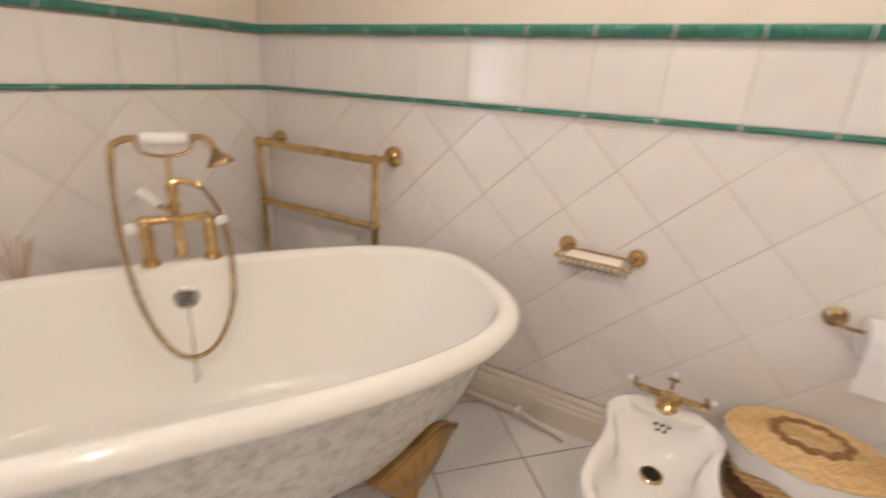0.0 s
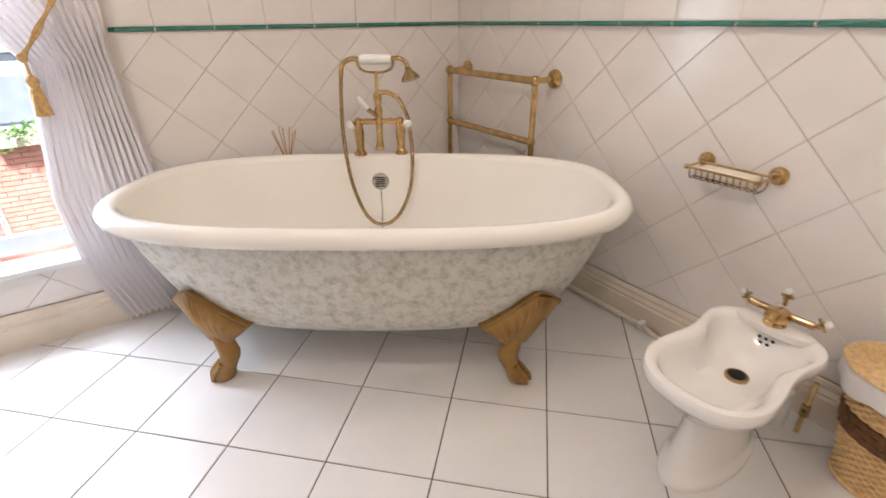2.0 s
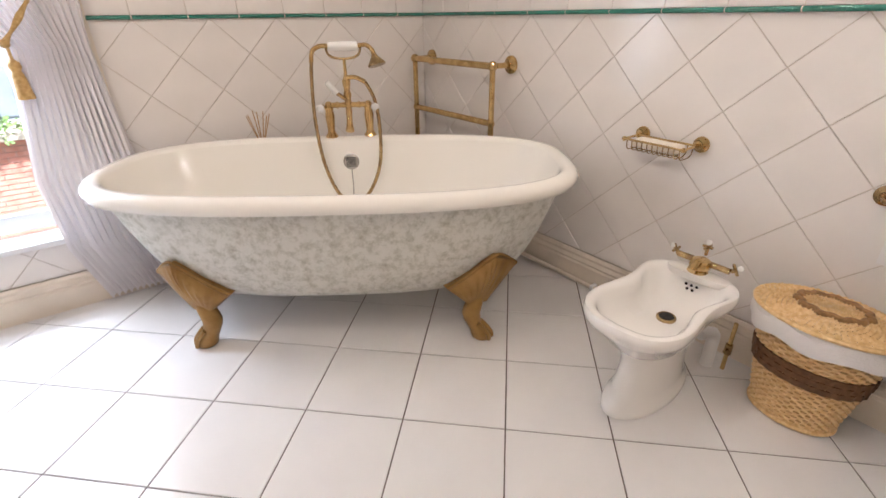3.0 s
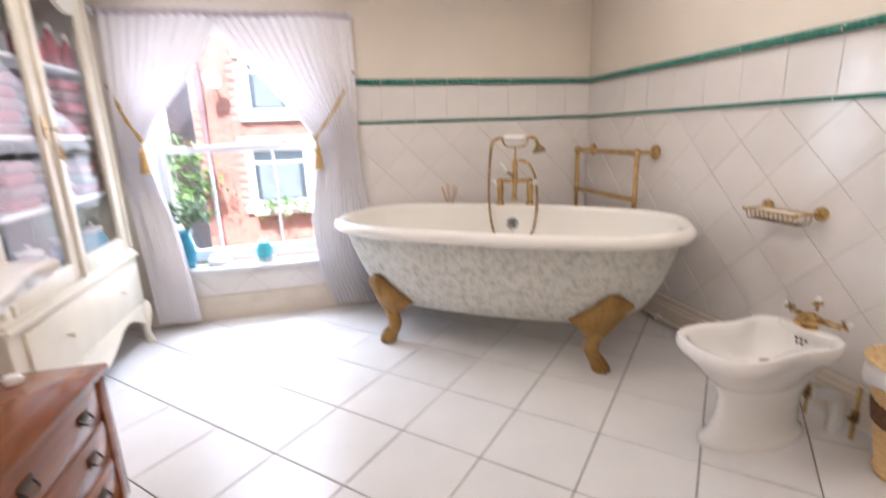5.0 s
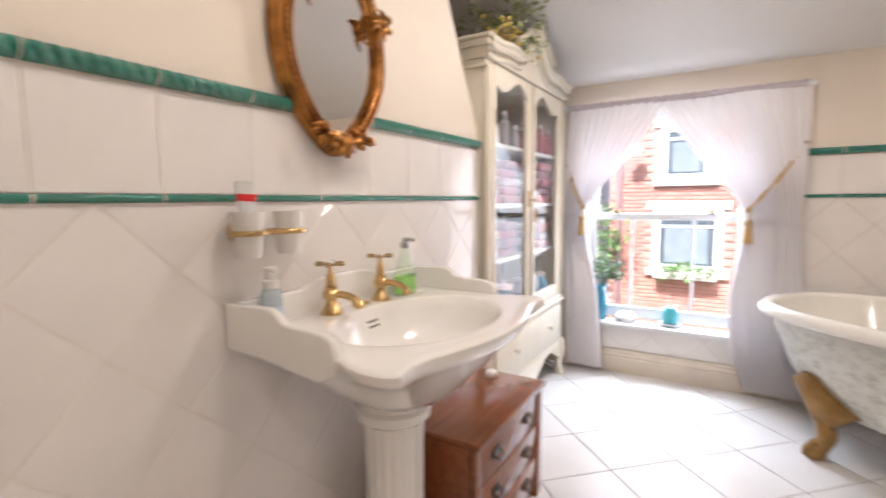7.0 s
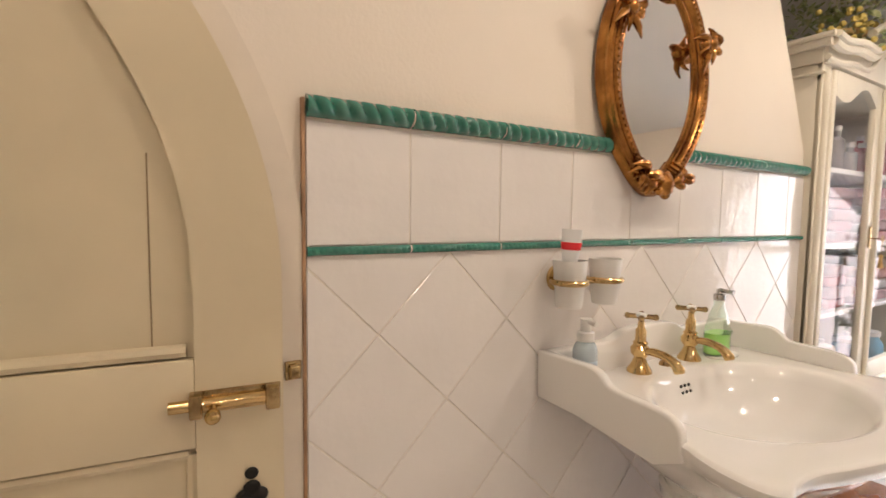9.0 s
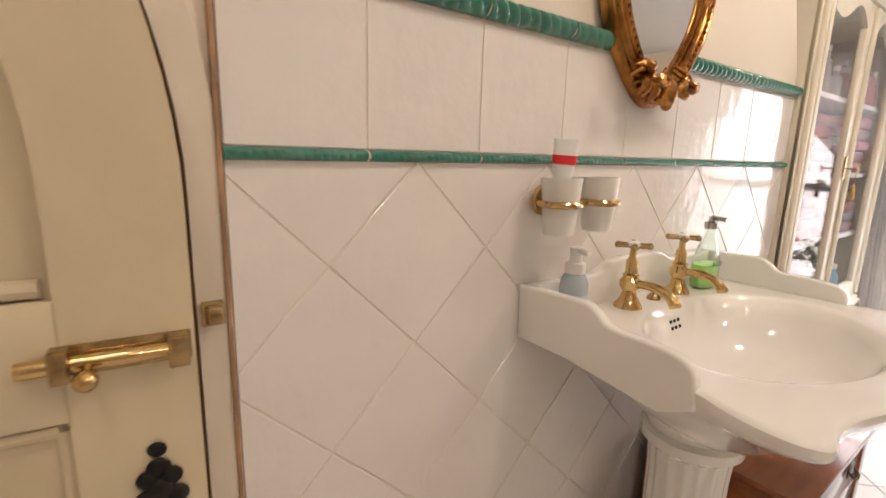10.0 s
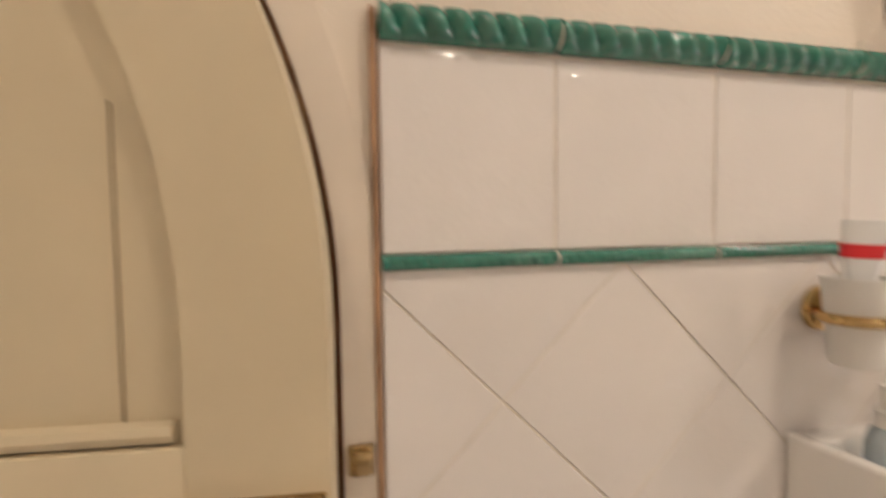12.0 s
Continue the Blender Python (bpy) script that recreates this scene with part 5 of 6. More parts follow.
# ---- tumblers and bottles ----
th = thing("tumbler_holder", "brass double tumbler holder with two frosted beakers", "tumbler holder", FW)
part("holder_rose", disc_ring([(0.010, 0), (0.016, 0.008), (0.028, 0.012), (0.030, 0.020), (0, 0.022)], (0, 1, 0), 24), BRASS, th, m=pose(-1.047, -0.025, 1.102))
part("holder_arm", tube(smooth_path([(-1.047, -0.02, 1.102), (-1.047, -0.024, 1.1015), (-1.048, -0.026, 1.1005), (-1.050, -0.029, 1.100)], 4), 0.007, 10), BRASS, th)
part("holder_link", tube([(-1.026, -0.062, 1.100), (-0.984, -0.062, 1.100)], 0.008, 10), BRASS, th)
for k, x in enumerate((-1.062, -0.948)):
    part("ring", tube([(x + 0.037 * math.cos(t), -0.062 + 0.037 * math.sin(t), 1.10) for t in [2 * math.pi * q / 28 for q in range(28)]], 0.0065, 8, True), BRASS, th)
    cup = thing("tumbler", "frosted white tumbler resting in the brass ring", "tumbler", FW @ pose(x, -0.062, 1.043), "tumblers")
    part("cup", lathe([(0.0, 0.0), (0.027, 0.001), (0.029, 0.008), (0.0375, 0.105), (0.0355, 0.105), (0.027, 0.01), (0.0, 0.008)], 32), TUMBLER, cup)
tp = thing("toothpaste_tube", "white toothpaste tube with red band standing in a tumbler", "toothpaste", FW @ pose(-1.068, -0.066, 1.142, 4, 3, -47))
part("tube_body", rings([[(x, y, z) for x, y in supere(a_, b_, 1.0, 20)] for a_, b_, z in ((0.015, 0.014, 0.0), (0.0185, 0.011, 0.02), (0.021, 0.006, 0.048), (0.022, 0.0015, 0.074))]), PLASTIC, tp)
part("red_band", rings([[(x, y, z) for x, y in supere(a_, b_, 1.0, 20)] for a_, b_, z in ((0.0206, 0.0100, 0.030), (0.0214, 0.0085, 0.038), (0.0222, 0.0072, 0.046))]), REDPRINT, tp, "red printed band")
part("tube_cap", lathe([(0.016, -0.03), (0.018, 0.0), (0.0, 0.001)], 16), BLUEGLASS, tp, "turquoise cap")
fb = thing("foam_soap_bottle", "pale blue hand foam bottle on the basin corner", "bottle", pose(XW + 0.075, -1.02, 0.866) @ Matrix.Diagonal((1.0, 1.0, 1.08, 1)))
part("bottle_body", lathe([(0.0, 0.0), (0.026, 0.001), (0.027, 0.01), (0.027, 0.075), (0.022, 0.088), (0.017, 0.093), (0.0, 0.094)], 24), BLUELIQ, fb)
part("bottle_label", lathe([(0.0275, 0.012), (0.0276, 0.013), (0.0276, 0.055), (0.0275, 0.056)], 24), material("blue_label", (0.42, 0.52, 0.60), 0.4), fb, "blue label with small bars")
for k in range(4):
    part("label_bar", box(0.0262, 0.0282, -0.010, 0.012 - 0.004 * (k % 2), 0.018 + 0.009 * k, 0.021 + 0.009 * k), BLUEPRINT_, fb, m=pose(0, 0, 0, 0, 0, -30))
part("pump", join(lathe([(0.019, 0.094), (0.019, 0.112), (0.012, 0.114), (0.012, 0.135), (0.014, 0.14), (0.0, 0.142)], 20), tube([(0, 0, 0.136), (0.034, -0.006, 0.134)], 0.006, 8)), TUMBLER, fb, "clear cap and pump")
gb = thing("green_soap_bottle", "clear bottle of green aloe hand soap on the basin", "bottle", pose(XW + 0.085, -0.50, 0.866) @ Matrix.Diagonal((1.2, 1.35, 1.12, 1)))
part("bottle_body", rings([[(x, y, z) for x, y in supere(a_, b_, 0.8, 28)] for a_, b_, z in ((0.020, 0.032, 0), (0.022, 0.035, 0.006), (0.0215, 0.034, 0.060), (0.015, 0.023, 0.100), (0.010, 0.012, 0.122), (0.010, 0.012, 0.135))]), glass_material("soap_bottle_plastic", (0.90, 0.96, 0.90), 2.2), gb, "clear plastic bottle")
part("liquid", rings([[(x, y, z) for x, y in supere(a_, b_, 0.8, 28)] for a_, b_, z in ((0.018, 0.030, 0.003), (0.0205, 0.0335, 0.008), (0.0203, 0.0330, 0.055))]), GREENLIQ, gb, "bright green liquid")
part("pump", join(lathe([(0.012, 0.135), (0.013, 0.150), (0.006, 0.152), (0.006, 0.163)], 16), tube([(0, 0, 0.160), (0.03, 0, 0.158)], 0.0055, 8)), CHROME, gb, "silver pump")


def words(text, size, m, mat, parent, name="lettering"):
    cu = bpy.data.curves.new(name, "FONT")
    cu.body, cu.size, cu.extrude, cu.align_x = text, size, 0.0002, "CENTER"
    cu.materials.append(mat)
    ob = new(name, cu)
    ob.matrix_basis = m
    ob.parent = parent
    return ob


words("Aloe", 0.021, pose(0.0226, 0, 0.052, 90, 0, 90), material("dark_green_print", (0.02, 0.12, 0.03), 0.5), gb)

# ---- curtains ----


def drape(name, rows, pleats, depth, y0, label, seed):
    """Sheer cloth from rows of (height, left x, right x, gather)."""
    rnd = random.Random(seed)
    phase = [rnd.uniform(-0.5, 0.5) for _ in range(pleats + 2)]
    nu, bm, grid = pleats * 8, bmesh.new(), []
    fine = []
    for (z0, a0, b0, g0), (z1, a1, b1, g1) in zip(rows, rows[1:]):
        for s in range(6):
            f = s / 6
            h = f
            fine.append((z0 + (z1 - z0) * f, a0 + (a1 - a0) * h, b0 + (b1 - b0) * h, g0 + (g1 - g0) * h))
    fine.append(rows[-1])
    for z, a, b, g in fine:
        row = []
        for k in range(nu + 1):
            u = k / nu
            p = u * pleats
            w = math.sin(2 * math.pi * p + phase[int(p)] * math.sin(z * 3))
            row.append(bm.verts.new((a + (b - a) * u + 0.006 * math.sin(2 * math.pi * p * 2 + z * 5) * g, y0 - depth * g * w + 0.012 * math.sin(z * 4 + u * 6), z)))
        grid.append(row)
    for a, b in zip(grid, grid[1:]):
        for k in range(nu):
            bm.faces.new((a[k], a[k + 1], b[k + 1], b[k]))
    return solo(name, bm, SHEER, label, "curtain", group="window curtains")


CY = YN - 0.075
drape("sheer_curtain", [(1.765, -0.965, -0.20, 0.35), (1.60, -0.855, -0.20, 0.5), (1.40, -0.705, -0.20, 0.7), (1.22, -0.545, -0.20, 0.9), (1.08, -0.455, -0.21, 1.0), (0.95, -0.475, -0.20, 1.0), (0.6, -0.525, -0.17, 1.1), (0.3, -0.51, -0.13, 1.15), (0.035, -0.43, -0.06, 1.3)],
      15, 0.020, CY, "white sheer curtain drawn back beside the bath", 1)
drape("sheer_curtain", [(1.765, -1.50, -0.895, 0.35), (1.60, -1.50, -0.995, 0.5), (1.40, -1.50, -1.14, 0.7), (1.22, -1.50, -1.30, 0.9), (1.10, -1.50, -1.37, 1.0), (0.95, -1.50, -1.36, 1.0), (0.6, -1.49, -1.30, 1.1), (0.3, -1.48, -1.26, 1.15), (0.035, -1.47, -1.24, 1.25)],
      12, 0.019, CY, "white sheer curtain drawn back beside the ivory cabinet", 2)
pole = thing("curtain_pole", "slim white curtain pole with gathered lilac heading", "curtain pole")
part("pole", tube([(-1.53, CY, 1.775), (-0.19, CY, 1.775)], 0.011, 10), WHITEWOOD, pole)
part("heading", rings([[(-1.50 + 1.30 * k / 120, CY + 0.016 * math.cos(t) * (1 + 0.25 * math.sin(k * 1.3)), 1.775 + 0.018 * math.sin(t) * (1 + 0.25 * math.sin(k * 1.3))) for t in [2 * math.pi * j / 8 for j in range(8)]] for k in range(121)]), material("lilac_heading", (0.62, 0.56, 0.60), 0.9, var=0.1, scale=40), pole, "gathered lilac-grey heading")
for x in (-1.52, -0.20):
    part("pole_bracket", join(tube([(x, CY, 1.775), (x, YN, 1.775)], 0.008, 8), ball((x, CY, 1.775), 0.018)), WHITEWOOD, pole)


def tieback(xk, zk, xh, zh, label):
    g = thing("tieback", label, "curtain tieback", group="curtain tiebacks")
    s = 1 if xh > xk else -1
    cord = smooth_path([(xh, CY + 0.03, zh), ((xh + xk) / 2, CY - 0.04, (zh + zk) / 2 - 0.02), (xk, CY - 0.045, zk)], 10)
    for off in (-0.004, 0.004):
        part("cord", tube([p + Vector((off * math.sin(k * 1.2), off * math.cos(k * 1.2), off)) for k, p in enumerate(cord)], 0.006, 8), CORD, g)
    part("knot", ball((xk, CY - 0.045, zk), 0.016), CORD, g)
    part("hook", join(tube([(xh, YN, zh), (xh, CY + 0.02, zh)], 0.007, 8), ball((xh, CY + 0.012, zh), 0.016)), OLDBRASS, g, "small brass tieback hook")
    part("tassel", lathe([(0.004, 0.0), (0.006, -0.05), (0.016, -0.06), (0.020, -0.075), (0.014, -0.09), (0.018, -0.10), (0.027, -0.185), (0.0, -0.187)], 18, pose(xk + 0.004 * s, CY - 0.05, zk)), CORD, g, "gold fringed tassel")
    return g


tieback(-0.455, 1.10, -0.205, 1.465, "twisted gold cord tieback with tassel beside the bath")
tieback(-1.375, 1.12, -1.50, 1.40, "twisted gold cord tieback with tassel beside the cabinet")

# ---- things on the window board ----


def leafy(name, label, at, count, size, reach, height, stems, seed, mat=LEAF, category="plant", parent=None, hang=0.0):
    g = thing(name, label, category, at) if parent is None else parent
    rnd = random.Random(seed)
    bm = bmesh.new()
    for _ in range(count):
        a, r = rnd.uniform(0, 6.28), reach * math.sqrt(rnd.random())
        z = height * (0.35 + 0.65 * rnd.random()) - hang * rnd.random() * r / reach
        c = Vector((r * math.cos(a), r * math.sin(a) * 0.7, z))
        q = Euler((rnd.uniform(-1, 1), rnd.uniform(-1, 1), rnd.uniform(0, 6.28))).to_matrix()
        s = size * rnd.uniform(0.6, 1.3)
        p = [c + q @ Vector(v) * s for v in ((0, -1, 0), (0.42, -0.25, 0.1), (0.30, 0.5, 0.08), (0, 1, 0), (-0.30, 0.5, 0.08), (-0.42, -0.25, 0.1))]
        vs = [bm.verts.new(v) for v in p]
        bm.faces.new(vs)
    part("foliage", bm, mat, g, smooth=False)
    for k in range(stems):
        a = 6.28 * k / stems
        part("stem", tube([(0, 0, 0), (reach * 0.3 * math.cos(a), reach * 0.2 * math.sin(a), height * 0.5), (reach * 0.7 * math.cos(a), reach * 0.5 * math.sin(a), height * 0.85)], 0.0025, 5), mat, g)
    return g


vase = thing("blue_vase", "turquoise glazed vase on the white window board", "vase", pose(-1.295, 1.60, 0.339))
part("vase_body", lathe([(0.0, 0), (0.040, 0.001), (0.044, 0.01), (0.052, 0.08), (0.050, 0.14), (0.036, 0.19), (0.034, 0.21), (0.046, 0.235), (0.042, 0.235), (0.030, 0.21)], 28), BLUEGLASS, vase)
leafy("vase_plant", "grey-green leafy sprigs standing in the turquoise vase", pose(-1.27, 1.60, 0.55), 260, 0.020, 0.125, 0.20, 7, 3)
cand = thing("aqua_candle_jar", "aqua candle with white blossom collar on the window board", "candle", pose(-0.845, 1.60, 0.339))
part("jar", lathe([(0.0, 0), (0.036, 0.001), (0.040, 0.01), (0.048, 0.06), (0.044, 0.10), (0.034, 0.125), (0.0, 0.126)], 24), AQUA, cand)
rnd = random.Random(8)
part("white_blossom", join(*[ball((0.06 * math.cos(a), 0.05 * math.sin(a), 0.012 + 0.008 * rnd.random()), 0.013, (1, 1, 0.6), 8) for a in [2 * math.pi * k / 14 for k in range(14)]]), LINEN, cand, "white fabric blossoms")
cush = solo("white_pebble_dish", lathe([(0.0, 0), (0.06, 0.004), (0.075, 0.03), (0.05, 0.06), (0.0, 0.068)], 24, pose(-1.12, 1.62, 0.339)), CERAMIC, "rounded white dish on the window board", "dish")

# ---- plant on the cabinet ----
pot = thing("cabinet_plant", "trailing green and yellow plant on top of the cabinet", "plant", pose(-1.60, 0.60, 1.875))
part("planter", lathe([(0.0, 0), (0.07, 0.001), (0.09, 0.10), (0.095, 0.13), (0.085, 0.13), (0.07, 0.06)], 24), CORD, pot, "straw coloured planter")
leafy("x", "", None, 420, 0.022, 0.26, 0.34, 9, 5, material("pale_leaf", (0.17, 0.25, 0.09), 0.5, second=(0.52, 0.50, 0.28), scale=30), parent=pot, hang=0.20)
rnd = random.Random(9)
part("dried_blossom", join(*[ball((rnd.uniform(-0.02, 0.17), rnd.uniform(-0.28, 0.1), rnd.uniform(0.02, 0.16)), 0.011, n=6) for _ in range(50)]), material("yellow_flower", (0.62, 0.48, 0.14), 0.8), pot, "small yellow dried flowers")["kind"] = "stuff"

# ---- things in the cabinet ----
rnd = random.Random(12)
cols = {"pink": (0.46, 0.17, 0.19), "red": (0.34, 0.04, 0.05), "rose": (0.38, 0.23, 0.25), "blue": (0.06, 0.17, 0.30), "sky": (0.15, 0.36, 0.50), "white": (0.75, 0.73, 0.72), "peach": (0.50, 0.29, 0.22), "grey": (0.30, 0.29, 0.30)}
cloth = {k: material(k + "_item", v, 0.8, var=0.2, scale=25, bump=0.5, bump_scale=120) for k, v in cols.items()}
for shelf_z, kinds in ((0.523, ("blue", "sky", "blue", "sky")), (0.871, ("peach", "rose", "peach", "grey")), (1.151, ("rose", "pink", "grey", "rose")), (1.451, ("white", "grey", "red", "red"))):
    for k, kind in enumerate(kinds):
        y = CY0 + 0.16 + 0.265 * k
        if shelf_z < 0.6:
            jar = thing("glass_jar", kind + " patterned storage jar on the cabinet shelf", "jar", pose(CX - 0.10, y, shelf_z), "jars in the cabinet")
            part("jar_body", lathe([(0.0, 0), (0.05, 0.001), (0.062, 0.03), (0.062, 0.12), (0.045, 0.15), (0.045, 0.16), (0, 0.161)], 20), cloth[kind], jar)
            part("jar_lid", lathe([(0.05, 0.161), (0.05, 0.18), (0.01, 0.19), (0.012, 0.205), (0, 0.21)], 20), cloth["white"], jar)
        elif shelf_z < 1.4:
            n = 4 if shelf_z < 1.0 else 5
            for q in range(n):
                kk = kind if q % 2 else ("rose" if kind != "rose" else "pink")
                h = (0.036, 0.046, 0.040, 0.050)[k]
                solo("folded_towel", box(CX - 0.28, CX - 0.045 + rnd.uniform(-0.01, 0.01), y - 0.10 + rnd.uniform(-0.015, 0.012), y + 0.105 + rnd.uniform(-0.02, 0.012), shelf_z + q * h, shelf_z + q * h + h - 0.002, 0.016, 3), cloth[kk], kk + " folded towel stacked on the cabinet shelf", "towel", group="folded towels")
        else:
            for q in range(3):
                b_ = thing("toiletry_bottle", kind + " toiletry bottle on the top cabinet shelf", "bottle", pose(CX - 0.07 - 0.03 * (q % 2), y - 0.07 + 0.07 * q, shelf_z), "toiletry bottles")
                hh = rnd.uniform(0.09, 0.16)
                part("bottle_body", lathe([(0.0, 0), (0.024, 0.001), (0.027, 0.01), (0.026, hh * 0.75), (0.012, hh * 0.85), (0.012, hh)], 16), cloth[kind], b_)
                part("bottle_cap", lathe([(0.015, hh), (0.015, hh + 0.02), (0, hh + 0.021)], 12), cloth["white"], b_)
plug = solo("white_door_wedge", lathe([(0, 0), (0.022, 0.001), (0.024, 0.015), (0.018, 0.024), (0, 0.026)], 20, pose(-1.33, -0.07, 0.461)), CERAMIC, "small white knob lying on the mahogany chest", "knob")

# ---- towel on the door ----
bm = rings([[(0.03 + 0.012 * math.sin(7 * t) + 0.02 * math.cos(t), 0.27 + (0.09 - 0.03 * (z - 1.0)) * math.sin(t) * 1.0, z) for t in [2 * math.pi * k / 48 for k in range(48)]] for z in (1.0, 1.06, 1.12, 1.20, 1.27, 1.31)])
tw = thing("hanging_towel", "teal towel hanging on the cream door", "towel", Matrix.Translation((XW - 0.013, DOOR_Y0 + 0.004, 0)) @ pose(0, 0, 0, 0, 0, -LEAF_ANGLE))
part("towel_cloth", bm, TEAL_TOWEL, tw)
part("towel_hook", tube([(-0.006, 0.27, 1.33), (0.04, 0.27, 1.31), (0.04, 0.27, 1.29)], 0.006, 8), OLDBRASS, tw)

# ---- downlights ----
for lx, ly in DOWNLIGHTS:
    d = thing("downlight", "round recessed ceiling spotlight, lit", "downlight", pose(lx, ly, 2.37), "ceiling spotlights")
    part("bezel", lathe([(0.032, -0.001), (0.045, -0.004), (0.045, 0.0), (0.032, 0.0)], 24), PLASTIC, d)
    part("lens", lathe([(0.0, 0.0), (0.031, 0.0), (0.031, -0.0015), (0.0, -0.0018)], 20), LENS, d)
structure("ceiling_beam", box(XW + 0.001, 0.3, -0.66, -0.34, 2.27, 2.3695, 0.006), material("brown_beam", (0.26, 0.12, 0.05), 0.5, var=0.3, scale=6, stretch=(1, 12, 12)), "brown timber beam under the ceiling", category="beam")

# ---- hall beyond the door ----
structure("floor_hall", box(-5.8, XW - 0.06, -3.0, -1.35, -0.12, -0.004), CARPET, "dark red-brown hall carpet", category="floor")
structure("wall_hall_south", box(-5.8, XW - 0.125, -2.98, -2.85, -0.1, 2.5), PAPER, "tan relief wallpaper of the hall", category="wall")
structure("wall_hall_north", box(-5.8, XW - 0.125, -1.45, -1.35, -0.1, 2.5), PAPER, "tan relief wallpaper of the hall", category="wall")
structure("wall_hall_end", box(-5.9, -5.8, -3.0, -1.35, -0.1, 2.5), PAPER, "papered end wall of the hall", category="wall")
structure("ceiling_hall", box(-5.9, XW - 0.125, -3.0, -1.35, 2.35, 2.45), REDWOOD, "dark boarded hall ceiling", category="ceiling")
hd = thing("dark_red_door", "dark red panelled door at the end of the hall", "door", pose(-5.795, -2.1, 0))
part("door_leaf", box(0, 0.03, -0.38, 0.38, 0, 1.75, 0.004), REDWOOD, hd)
for z in (0.15, 0.95):
    part("door_panel", box(0.03, 0.04, -0.26, 0.26, z, z + 0.65, 0.006), REDWOOD, hd)
part("door_head", box(0, 0.06, -0.45, 0.45, 1.76, 1.86, 0.005), REDWOOD, hd)
wl = thing("hall_wall_light", "lit glass wall light on a brass bracket", "wall light", pose(-4.35, -2.85, 1.62))
part("bracket", join(disc_ring([(0.05, 0), (0.04, 0.015), (0, 0.02)], (0, 1, 0)), tube(smooth_path([(0, 0, 0), (0, 0.08, -0.03), (0, 0.13, 0.0)], 4), 0.009, 8)), OLDBRASS, wl)
part("glass_shade", lathe([(0.02, 0), (0.05, 0.03), (0.065, 0.09), (0.055, 0.09), (0.015, 0.01)], 20, pose(0, 0.13, 0.0)), SHADE, wl)
hc = solo("radiator_cover", box(-5.0, -4.3, -2.849, -2.70, 0.0, 0.62, 0.01), TRIM, "pale radiator cover against the hall wall", "radiator cover")
hdoor = tagged(new("door_2"), "cream arched door in the hall wall", "door", "", "structure")
hdoor.matrix_basis = pose(-2.9, -2.848, 0, 0, 0, 90)
part("door_leaf", prism(arch_outline(-0.38, 0.38, 1.2, 0.8), -0.04, 0.0, "x"), TRIM, hdoor, m=pose(0, 0, 0, 0, 0, 180))
part("door_casing", arch_band(-0.38, 0.38, 1.2, 0.8, 0.10, -0.07, 0.0), material("brown_casing", (0.24, 0.12, 0.05), 0.5, var=0.3, scale=14), hdoor, m=pose(0, 0, 0, 0, 0, 180))

# ---- outside ----
GZ = -2.9
structure("ground", box(-60, 60, 1.76, 90, GZ - 0.3, GZ - 0.12), ASPHALT, "grey asphalt lane below the window")
structure("pavement", join(box(-30, 30, 6.9, 8.0, GZ - 0.12, GZ)), PAVING, "paved strip at the foot of the brick house")


